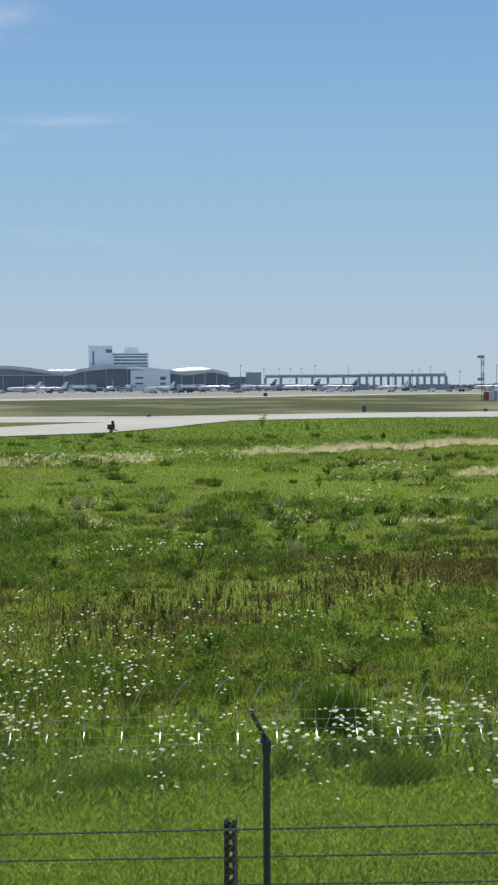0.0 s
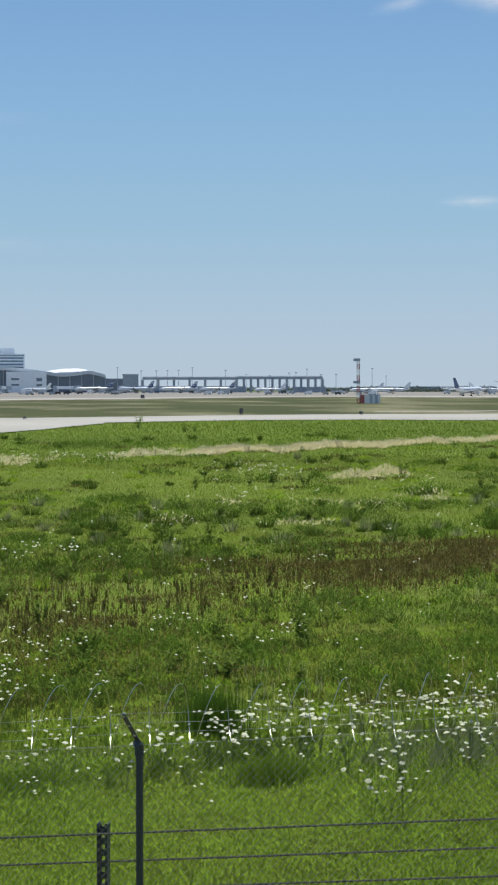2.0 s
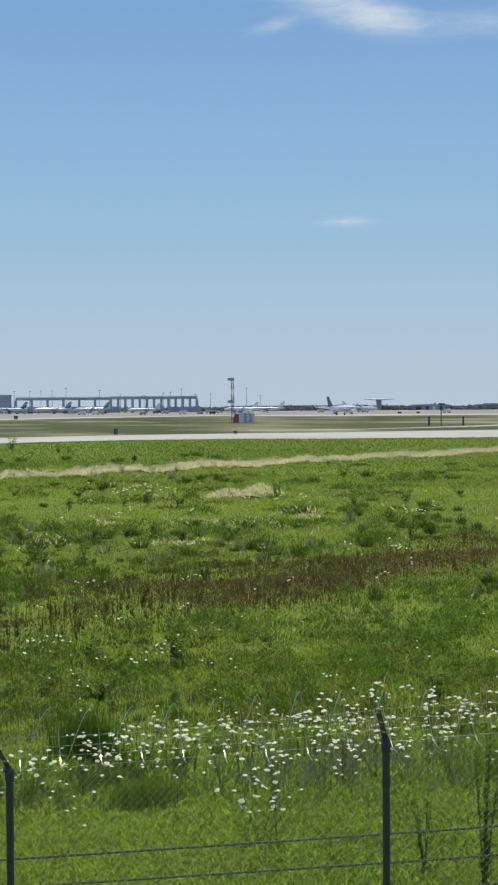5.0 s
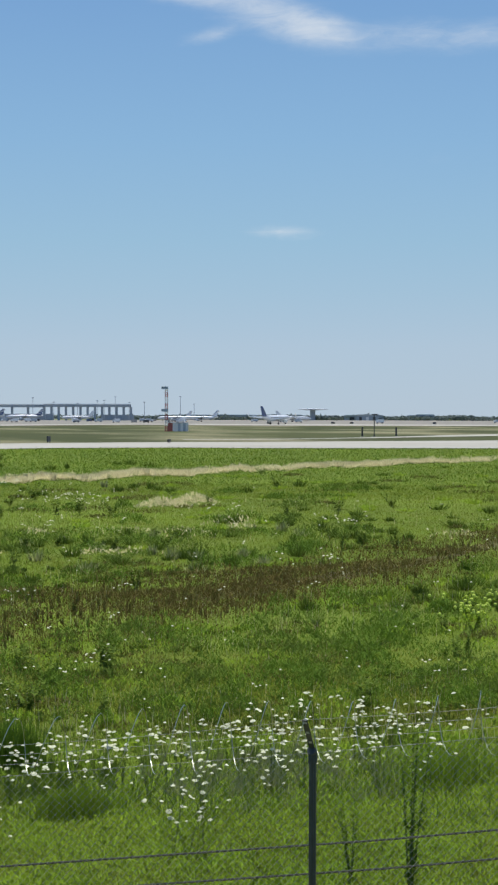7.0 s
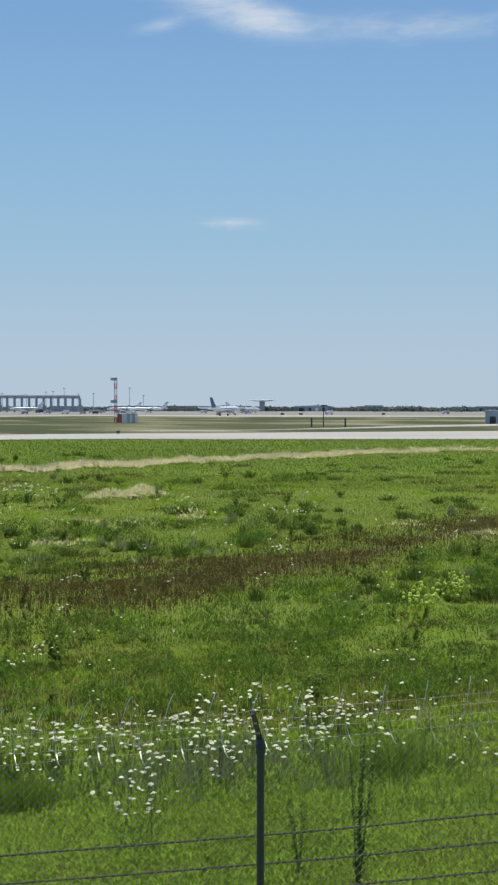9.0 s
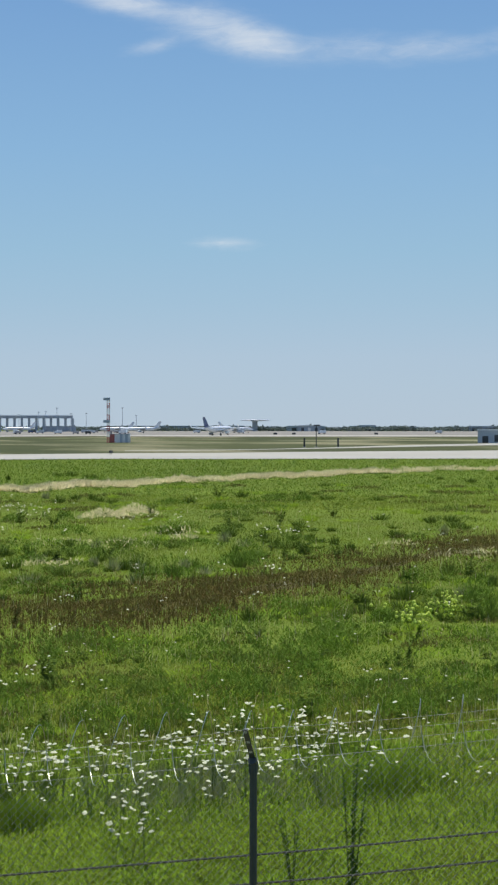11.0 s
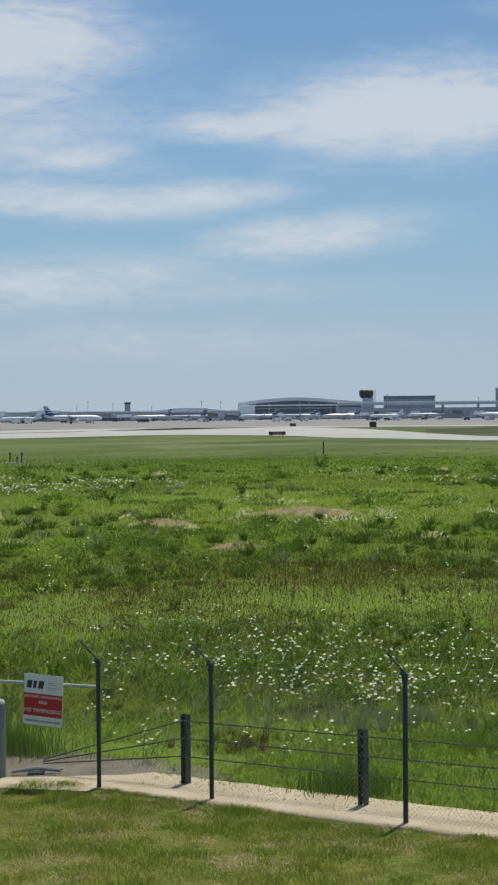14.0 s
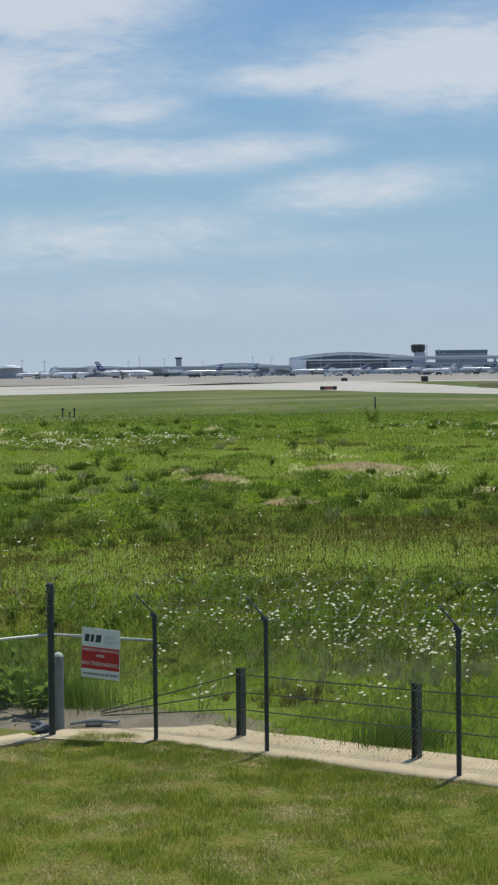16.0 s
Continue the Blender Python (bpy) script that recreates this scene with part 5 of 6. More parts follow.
for count, near, far, seed in ((620000, 14.0, 48, 11), (400000, 44, 120, 13), (170000, 100, 262, 23)):
    x, y, r, az = sow(count, near, far, seed)
    g = np.random.default_rng(seed + 1)
    keep = (g.random(len(x)) > 0.6 * brown_zone(az, r)) & ~((az < -17.9) & (g.random(len(x)) > np.clip((208 + 6 * np.sin(az * 2.3) - r) / 42, 0, 1))) & ~paved(az, r)
    x, y, r = x[keep], y[keep], r[keep]
    leaves("meadow_grass", x, y, land(x, y) + canopy(x, y) * g.random(len(x)) ** 0.6, (0.022 + 0.0007 * r) * g.uniform(0.6, 1.5, len(x)), MEADOW, "thick green meadow grass with bright and dull patches", seed + 2)
# duller, darker grass towards the taxiways
x, y, r, az = sow(230000, 95, 262, 31)
g = np.random.default_rng(32)
keep = ~paved(az, r) & (g.random(len(x)) < np.clip((r - 100) / 45, 0, 1) * (0.5 + 0.5 * patchy(x, y, 0.16, 33))) & ~((az < -17.9) & (r > 172))
x, y, r = x[keep], y[keep], r[keep]
leaves("far_meadow_grass", x, y, land(x, y) + 0.03 + 0.14 * g.random(len(x)), (0.022 + 0.0008 * r) * g.uniform(0.6, 1.5, len(x)), LUSH, "darker green grass towards the taxiways", 34)
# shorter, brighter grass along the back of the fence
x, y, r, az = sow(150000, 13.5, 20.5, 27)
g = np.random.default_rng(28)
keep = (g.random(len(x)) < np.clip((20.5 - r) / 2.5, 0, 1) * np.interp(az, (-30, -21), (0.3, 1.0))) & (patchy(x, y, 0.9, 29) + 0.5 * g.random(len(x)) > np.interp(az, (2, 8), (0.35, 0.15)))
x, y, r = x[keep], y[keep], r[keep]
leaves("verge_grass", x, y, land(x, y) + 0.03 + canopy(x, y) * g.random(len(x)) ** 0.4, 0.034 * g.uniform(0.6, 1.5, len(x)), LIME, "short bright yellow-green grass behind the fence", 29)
# softer, bluer grass in hollows before the flowers
x, y, r, az = sow(160000, 16.5, 27, 35)
g = np.random.default_rng(36)
keep = g.random(len(x)) < np.interp(az, (7, 12), (1.0, 0.3)) * np.clip((r - 16.8) / 2, 0, 1) * np.clip((26 - r) / 4, 0, 1) * np.clip(2.2 * patchy(x, y, 0.55, 37) - 0.5, 0, 1)
x, y, r = x[keep], y[keep], r[keep]
leaves("soft_grass", x, y, land(x, y) + 0.04 + (canopy(x, y) + 0.03) * g.random(len(x)) ** 0.4, 0.036 * g.uniform(0.6, 1.5, len(x)), COOL, "soft blue-green grass behind the fence", 38)
# a ripening olive drift beyond the flowers
x, y, r, az = sow(190000, 22, 37, 39)
g = np.random.default_rng(40)
keep = g.random(len(x)) < 0.85 * np.clip((r - 22.5) / 3, 0, 1) * np.clip((35 - r) / 5, 0, 1) * np.clip(1.9 * patchy(x, y, 0.3, 41) + np.interp(az, (4, 10), (-0.1, 0.25)), 0.12, 1)
x, y, r = x[keep], y[keep], r[keep]
leaves("olive_grass", x, y, land(x, y) + 0.05 + (canopy(x, y) + 0.03) * g.random(len(x)) ** 0.4, (0.022 + 0.0007 * r) * g.uniform(0.6, 1.5, len(x)), HAY, "ripening olive-green grass in the meadow", 42)
x, y, r, az = sow(34000, 14.0, 60, 25)
h = (0.04 + 0.16 * patchy(x, y, 0.8, 2)) * np.random.default_rng(3).uniform(0.6, 1.25, len(x))
blades("meadow_blades", x, y, h, 0.004 + 0.0003 * r, MEADOW, "longer green blades in the meadow", 26, bend=0.7)


def mounds(name, count, per, mat, label, seed, near=18, far=150, hi=0.5, zone=None):
    """Rounded leafy clumps standing out of the sward."""
    g = np.random.default_rng(seed)
    cx, cy, r, az = sow(count, near, far, seed)
    keep = (patchy(cx, cy, 0.12, seed) + 0.5 * g.random(len(cx)) > 0.55) & ~paved(az, r)
    if zone:
        keep &= zone(az, r) < 0.35
    cx, cy, r = cx[keep], cy[keep], r[keep]
    R_ = (0.18 + 0.0105 * r) * g.uniform(0.5, 1.9, len(cx))
    H = np.minimum(hi * g.uniform(0.4, 1.2, len(cx)), R_ * 1.1 + 0.1)
    i = np.repeat(np.arange(len(cx)), per)
    rho, th = np.sqrt(g.random(len(i))) * (0.7 + 0.5 * g.random(len(i))), g.uniform(0, 2 * np.pi, len(i))
    x, y = cx[i] + R_[i] * rho * np.cos(th), cy[i] + R_[i] * rho * np.sin(th)
    z = land(x, y) + H[i] * np.clip(1.05 - rho ** 2, 0.05, 1) * np.sqrt(g.random(len(i)))
    leaves(name, x, y, z, (0.025 + 0.0011 * r[i]) * g.uniform(0.6, 1.5, len(i)), mat, label, seed + 1)


mounds("meadow_clumps", 850, 260, LUSH, "rounded darker green clumps in the meadow", 301, near=25, zone=brown_zone)
mounds("meadow_clumps", 420, 260, WEED, "rounded grey-green leafy clumps in the meadow", 303, near=25, zone=brown_zone)
mounds("meadow_clumps", 380, 220, LIME, "low bright yellow-green clumps in the meadow", 305, hi=0.22, zone=brown_zone)
mounds("meadow_clumps", 420, 300, LIME, "low bright yellow-green clumps in the meadow", 311, near=14, far=30, hi=0.1)
mounds("straw_clumps", 46, 90, PALE, "small straw-coloured clumps in the meadow", 307, near=56, hi=0.45)
mounds("olive_clumps", 620, 160, OLIVE, "low olive-brown clumps in the meadow", 309, near=24, hi=0.16)


def tussocks(name, cx, cy, r, per, high, wide, mat, label, seed, width=1.0):
    """Fans of upright blades, each a tussock of its own height and spread."""
    g = np.random.default_rng(seed)
    i = np.repeat(np.arange(len(cx)), per)
    n = len(i)
    rho, th = np.sqrt(g.random(n)), g.uniform(0, 2 * np.pi, n)
    ox, oy = wide[i] * rho * np.cos(th), wide[i] * rho * np.sin(th)
    h = high[i] * g.uniform(0.5, 1.0, n) * (1 - 0.4 * rho)
    x, y = cx[i] + 0.4 * ox, cy[i] + 0.4 * oy
    p = np.stack([x, y, land(x, y) - 0.02], -1)
    a = g.uniform(0, 2 * np.pi, n)
    hw = np.stack([np.cos(a), np.sin(a), 0 * a], -1) * (width * (0.005 + 0.00035 * r[i]))[:, None]
    v = np.stack([p - hw, p + hw, p + np.stack([0.6 * ox, 0.6 * oy, h], -1)], 1).reshape(-1, 3)
    tagged(new(name, mesh_from(name, v, np.arange(3 * n).reshape(-1, 3), mat)), label, "grass", kind="stuff")


def scatter(count, near, far, seed, pick=None):
    """Places for tussocks in loose drifts, clear of the paving."""
    g = np.random.default_rng(seed)
    x, y, r, az = sow(count, near, far, seed)
    keep = (patchy(x, y, 0.1, seed + 1) + 0.6 * g.random(len(x)) > 0.6) & ~paved(az, r) & ~((az < -17.9) & (r > 150))
    if pick:
        keep &= pick(az, r)
    return x[keep], y[keep], r[keep], g


def in_brown(az, r):
    return (brown_zone(az, r) > 0.4) & (az > -7.0)


def off_brown(az, r):
    return brown_zone(az, r) < 0.3


x, y, r, g = scatter(1100, 42, 170, 401, off_brown)
tussocks("tussock_grass", x, y, r, 80, g.uniform(0.2, 0.55, len(x)) * (1 + r / 260), g.uniform(0.2, 0.6, len(x)) * (1 + r / 160), RANK, "dark green tussocks standing in the meadow", 402)
x, y, r, g = scatter(1500, 24, 60, 405, off_brown)
tussocks("tussock_grass", x, y, r, 50, g.uniform(0.1, 0.3, len(x)), g.uniform(0.12, 0.4, len(x)), RANK, "small dark green tussocks in the meadow", 406)
x, y, r, g = scatter(420, 40, 150, 409, off_brown)
tussocks("tussock_grass", x, y, r, 60, g.uniform(0.15, 0.4, len(x)) * (1 + r / 260), g.uniform(0.2, 0.6, len(x)) * (1 + r / 160), LIME, "bright yellow-green tussocks in the meadow", 410)
x, y, r, g = scatter(130, 45, 130, 413, off_brown)
tussocks("pale_forbs", x, y, r, 60, g.uniform(0.4, 0.7, len(x)) * (1 + r / 300), g.uniform(0.2, 0.45, len(x)) * (1 + r / 200), SAGE, "pale grey-green flowering forbs in the meadow", 414)
x, y, r, g = scatter(3600, 28, 75, 417, in_brown)
tussocks("dead_stalks", x, y, r, 9, g.uniform(0.25, 0.6, len(x)), g.uniform(0.03, 0.12, len(x)), STALK, "dark dead weed stalks standing in the brown belt", 418, 0.8)
g = np.random.default_rng(425)
az, r = g.uniform(-42, -17, 700), 150 + 75 * g.random(700) ** 1.6
x, y = r * np.sin(np.radians(az)), r * np.cos(np.radians(az))
tussocks("verge_tussocks", x, y, r, 40, g.uniform(0.12, 0.32, 700), g.uniform(0.5, 1.8, 700), COOL, "loose green tussocks thinning out into the mown verge", 426)
g = np.random.default_rng(421)
az = g.uniform(2.0, 23.5, 1000)
r = np.interp(az, *zip(*PALE_LINE)) + g.normal(0, 1.2, len(az)) + 2.5 * np.sin(az * 1.9) + 1.6 * np.sin(az * 5.3)
x, y = r * np.sin(np.radians(az)), r * np.cos(np.radians(az))
keep = patchy(x, y, 0.24, 422) + 0.35 * g.random(len(x)) > 0.6
x, y, r = x[keep], y[keep], r[keep]
tussocks("straw_tussocks", x, y, r, 45, g.uniform(0.4, 0.95, len(x)), g.uniform(0.5, 1.1, len(x)), PALE, "tall straw-pale dry grass along a low ridge", 423, 1.3)
# taller ranker tufts
x, y, r, az = sow(30000, 15, 130, 15)
keep = (patchy(x, y, 0.9, 5) > 0.62) & (patchy(x, y, 0.12, 6) > 0.3)
x, y, r = x[keep], y[keep], r[keep]
blades("rank_grass", x, y, np.random.default_rng(6).uniform(0.08, 0.36, len(x)), 0.006 + 0.0004 * r, LUSH, "ranker dark green tufts standing above the meadow", 16, bend=0.7, simple=True)
# seeding stalks, olive and straw
x, y, r, az = sow(9000, 22, 110, 17)
keep = patchy(x, y, 0.35, 8) > 0.35
x, y, r = x[keep], y[keep], r[keep]
blades("seed_stalks", x, y, np.random.default_rng(7).uniform(0.2, 0.5, len(x)), 0.003 + 0.0002 * r, PALE, "thin straw-coloured seeding stalks", 18, simple=True)
# dried brown weeds in a winding belt, over their own litter
def belt_litter():
    az = np.linspace(7.5, 24, 500)
    g = np.random.default_rng(77)
    c = np.interp(az, *zip(*BROWN_LINE))
    w = np.interp(az, *zip(*BROWN_WEIGHT))
    rag = 0.5 + 0.5 * patchy(az * 3.0, az * 1.7, 1.0, 78)
    half = 0.055 * c * np.clip(w * 2.5 - 1.6, 0, 1) * rag * np.clip((az - 7.5) / 3, 0, 1) + 0.05 * g.random(500)
    a = np.radians(az)
    rows = []
    for u in np.linspace(-1, 1, 9):
        r = c + half * u * (1 + 0.12 * np.sin(az * 9 + u * 3))
        x, y = r * np.sin(a), r * np.cos(a)
        rows.append(np.stack([x, y, land(x, y) + 0.03 * (1 - u * u) - 0.012], -1))
    v = np.stack(rows, 1).reshape(-1, 3)
    i, j = np.meshgrid(np.arange(499), np.arange(8), indexing="ij")
    q = (i * 9 + j).ravel()
    mat = surface("weed_litter", (0.10, 0.075, 0.034), (0.13, 0.12, 0.04), 0.5, 0.95, fine=6.0, bumps=0.5, dist=0.03, grime=(0.06, 0.08, 0.02))
    tagged(new("ground_litter", mesh_from("ground_litter", v, np.stack([q, q + 9, q + 10, q + 1], -1), mat)), "brown weed litter on the soil", "soil", kind="structure")


belt_litter()
g = np.random.default_rng(9)
n = 200000
az = g.uniform(-42, 24, n)
keep = g.random(n) < np.interp(az, *zip(*BROWN_WEIGHT))
az = az[keep]
c_ = np.interp(az, *zip(*BROWN_LINE))
r = c_ * (1 + np.interp(az, (-42, -6, 4, 12), (0.15, 0.14, 0.12, 0.07)) * g.normal(0, 1, len(az)))
x, y = r * np.sin(np.radians(az)), r * np.cos(np.radians(az))
keep = g.random(len(x)) < 0.1 + 0.9 * patchy(x, y, 0.5, 9)
x, y, r = x[keep], y[keep], r[keep]
leaves("dry_weeds", x, y, land(x, y) + 0.4 * np.sqrt(g.random(len(x))) * (0.3 + 0.7 * patchy(x, y, 1.1, 19)), (0.025 + 0.001 * r) * g.uniform(0.6, 1.5, len(x)), BROWN, "belt of dried reddish-brown weeds", 20)
x, y, r = x[::16], y[::16], r[::16]
blades("dry_stalks", x, y, g.uniform(0.3, 0.75, len(x)), 0.004 + 0.0003 * r, BROWN, "dried brown weed stalks standing in the belt", 22, bend=0.2, simple=True)
# pale dry grass ridge
g = np.random.default_rng(10)
az = g.uniform(-13, 24, 42000)
line = np.interp(az, *zip(*PALE_LINE))
r = line + g.normal(0, 1.3, len(az)) + 2.5 * np.sin(az * 1.9) + 1.6 * np.sin(az * 5.3)
x, y = r * np.sin(np.radians(az)), r * np.cos(np.radians(az))
keep = patchy(x, y, 0.55, 11) * np.interp(az, (-13, -4, 3, 8), (0.55, 0.6, 0.85, 1.0)) > 0.2 + 0.6 * g.random(len(x))
x, y, r = x[keep], y[keep], r[keep]
leaves("dry_grass", x, y, land(x, y) + (0.2 + 0.5 * patchy(x, y, 1.6, 12)) * g.random(len(x)), 0.0011 * r * g.uniform(0.6, 1.4, len(x)), PALE, "pale dry grass along a low ridge", 21)


def clump(name, cx, cy, rx, ry, count, h0, h1, mat, label, seed, w=0.011, bend=0.4):
    g = np.random.default_rng(seed)
    x = cx + g.normal(0, 0.5, count) * rx
    y = cy + g.normal(0, 0.5, count) * ry
    return blades(name, x, y, g.uniform(h0, h1, count), np.full(count, w), mat, label, seed + 1, bend)


clump("grass_tuft", 1.75, 18.8, 0.5, 0.3, 750, 0.2, 0.42, LIME, "dense bright green grass tuft in the meadow", 30, 0.016, 0.25)
clump("grass_tuft", 1.15, 22.2, 0.45, 0.35, 800, 0.4, 0.85, LUSH, "tall green grass tuft among white flowers", 32, 0.014, 0.25)
clump("grass_tuft", -1.6, 19.6, 1.1, 0.6, 1100, 0.15, 0.35, LIME, "yellow-green grass tuft in the meadow", 34)
clump("grass_tuft", -6.5, 19.2, 1.6, 0.7, 1400, 0.15, 0.4, LIME, "yellow-green grass tuft in the meadow", 36)
clump("grass_tuft", -7.3, 15.95, 0.7, 0.35, 900, 0.2, 0.5, LUSH, "dark green tuft behind the mow strip", 38)
clump("grass_tuft", 6.2, 18.2, 0.7, 0.5, 700, 0.25, 0.6, LIME, "yellow-green grass tuft in the meadow", 40)
clump("grass_tuft", -13.9, 17.1, 1.3, 0.5, 1600, 0.3, 0.8, LUSH, "dark rank grass behind the gate", 42)


def dry_patch(cx, cy, rx, ry, count, height, mat, label, seed):
    """A flattened, ragged mat of dead grass lying over the sward."""
    g = np.random.default_rng(seed)
    rho, th = np.sqrt(g.random(count)) * (0.6 + 0.5 * g.random(count)), g.uniform(0, 2 * np.pi, count)
    x, y = cx + rx * rho * np.cos(th), cy + ry * rho * np.sin(th)
    keep = patchy(x, y, 1.3, seed) + 0.5 * g.random(count) > 0.4
    x, y, rho = x[keep], y[keep], rho[keep]
    z = land(x, y) + 0.06 + height * np.clip(1.1 - rho, 0.1, 1) * g.random(len(x)) ** 0.5
    r = math.hypot(cx, cy)
    leaves("dry_grass_patch", x, y, z, (0.03 + 0.0009 * r) * g.uniform(0.6, 1.5, len(x)), mat, label, seed + 1)


dry_patch(12.9, 88.5, 1.7, 1.3, 800, 0.6, PALE, "pale dry grass patch in the field", 44)
dry_patch(15.2, 91.5, 1.5, 1.0, 800, 0.7, PALE, "pale dry grass patch in the field", 46)
dry_patch(-31.4, 66.0, 2.6, 2.2, 3000, 0.34, DEAD, "tan patch of dead grass", 48)
dry_patch(-34.0, 56.5, 1.6, 1.2, 1300, 0.3, DEAD, "tan patch of dead grass", 50)
dry_patch(-25.2, 47.0, 1.1, 0.9, 1000, 0.26, DEAD, "tan patch of dead grass", 52)


# mown lawn on the mound's foot
d1 = (G1 - G0).normalized()


def lawn():
    g = np.random.default_rng(60)
    n = 260000
    k, d = g.uniform(-2.7, 1.4, n), -0.2 - 5.6 * g.random(n) ** 1.2
    p = F0[:, None] + F_DIR[:, None] * BAY * k + F_OUT[:, None] * d
    x, y = p[0], p[1]
    t = (x - G0.x) * d1.x + (y - G0.y) * d1.y
    off = (x - G0.x) * d1.y - (y - G0.y) * d1.x
    keep = (patchy(x, y, 4.5, 61) + 0.5 * g.random(n) > 0.32) & ~((t > -0.3) & (off > -0.3))
    x, y = x[keep], y[keep]
    h = g.uniform(0.025, 0.075, len(x)) * (0.5 + 1.1 * patchy(x, y, 5.0, 62))
    blades("lawn_grass", x, y, h, np.full(len(x), 0.011), LAWN, "short mown lawn with dry yellowish patches", 63, bend=1.2, z0=land(x, y) + 0.035, simple=True)
    keep = patchy(x, y, 3.4, 64) + 0.35 * g.random(len(x)) > 0.86
    x, y = x[keep][::2], y[keep][::2]
    blades("lawn_thatch", x, y, np.full(len(x), 0.035), np.full(len(x), 0.012), DEAD, "dead straw thatch in the lawn", 65, bend=1.6, z0=land(x, y) + 0.045, simple=True)


lawn()


def lawn_clumps():
    """Low broad-leaved clumps in the lawn, and dry litter blown along the back of the mow strip."""
    g = np.random.default_rng(66)
    k, d = g.uniform(-2.7, 1.4, 900), -0.35 - 5.2 * g.random(900)
    p = F0[:, None] + F_DIR[:, None] * BAY * k + F_OUT[:, None] * d
    for i, (mat, label) in enumerate(((LUSH, "low dark green clumps in the mown lawn"), (LIME, "low bright clover clumps in the mown lawn"))):
        x, y = p[0][i::2], p[1][i::2]
        tussocks("lawn_clumps", x, y, np.full(len(x), 15.0), 34, g.uniform(0.06, 0.12, len(x)), g.uniform(0.06, 0.22, len(x)), mat, label, 67 + i, 0.8)
    k, d = g.uniform(-1.7, 2.0, 170), -0.22 - 0.1 * g.random(170)
    p = F0[:, None] + F_DIR[:, None] * BAY * k + F_OUT[:, None] * d
    tussocks("edge_grass", p[0], p[1], np.full(170, 12.0), 26, g.uniform(0.06, 0.14, 170), g.uniform(0.05, 0.16, 170), LUSH, "ragged grass along the edge of the mow strip", 71, 0.8)
    x, y = -10.5 + g.normal(0, 0.4, 30), 18.9 + g.normal(0, 0.4, 30)
    tussocks("rust_weeds", x, y, np.full(30, 20.0), 30, g.uniform(0.2, 0.4, 30), g.uniform(0.08, 0.2, 30), BROWN, "rust-brown weeds in the grass behind the fence", 72, 0.6)
    k, d = g.uniform(-1.6, 3.0, 2600), 0.95 - 0.75 * g.random(2600) ** 2.2
    keep = patchy(k * 3, d * 2, 1.0, 68) + 0.4 * g.random(2600) > 0.55
    p = F0[:, None] + F_DIR[:, None] * BAY * k[keep] + F_OUT[:, None] * d[keep]
    leaves("strip_litter", p[0], p[1], land(p[0], p[1]) + 0.055, g.uniform(0.02, 0.05, keep.sum()), STALK, "dry brown plant litter on the mow strip", 69)


lawn_clumps()


def lawn_sheet():
    """The mown slope from the mow strip up to the viewing mound."""
    ks, ds = np.linspace(-4.5, 5.5, 60), -np.concatenate([np.linspace(0.2, 8, 40), np.linspace(8.5, 24, 20)])
    K, D = np.meshgrid(ks, ds, indexing="ij")
    x = F0[0] + F_DIR[0] * BAY * K + F_OUT[0] * D
    y = F0[1] + F_DIR[1] * BAY * K + F_OUT[1] * D
    v = np.stack([x, y, land(x, y) + 0.035], -1).reshape(-1, 3)
    ni, nj = K.shape
    i, j = np.meshgrid(np.arange(ni - 1), np.arange(nj - 1), indexing="ij")
    a = (i * nj + j).ravel()
    f = np.stack([a, a + 1, a + nj + 1, a + nj], -1)
    mat = surface("lawn_soil", (0.095, 0.14, 0.016), (0.16, 0.15, 0.035), 2.4, 0.95, fine=9.0, bumps=0.8, dist=0.03, grime=(0.16, 0.11, 0.05))
    ob = new("ground_lawn", mesh_from("ground_lawn", v, f, mat, True))
    tagged(ob, "mown lawn sloping up to the viewing mound", "lawn", kind="structure")


lawn_sheet()


# bare earth behind the gate
def gate_soil(cx, cy, rx, ry, rise, seed):
    g = np.random.default_rng(seed)
    a = np.linspace(0, 2 * np.pi, 29)[:-1]
    mid_ = np.array((cx, cy))
    ring = mid_ + np.stack([(rx + 0.17 * rx * g.random(28)) * np.cos(a), (ry + 0.3 * ry * g.random(28)) * np.sin(a)], -1)
    pts = np.concatenate([ring, mid_ + (ring - mid_) * 0.5, [mid_]])
    z = land(pts[:, 0], pts[:, 1]) + rise
    z[:28] -= 0.05
    v = np.concatenate([pts, z[:, None]], 1)
    f = [(i, (i + 1) % 28, 28 + (i + 1) % 28) for i in range(28)] + [(i, 28 + (i + 1) % 28, 28 + i) for i in range(28)] + [(28 + i, 28 + (i + 1) % 28, 56) for i in range(28)]
    ob = new("ground_soil", mesh_from("ground_soil", v, f, GRAVEL, True))
    tagged(ob, "bare trodden gravelly soil behind the gate", "soil", kind="structure")


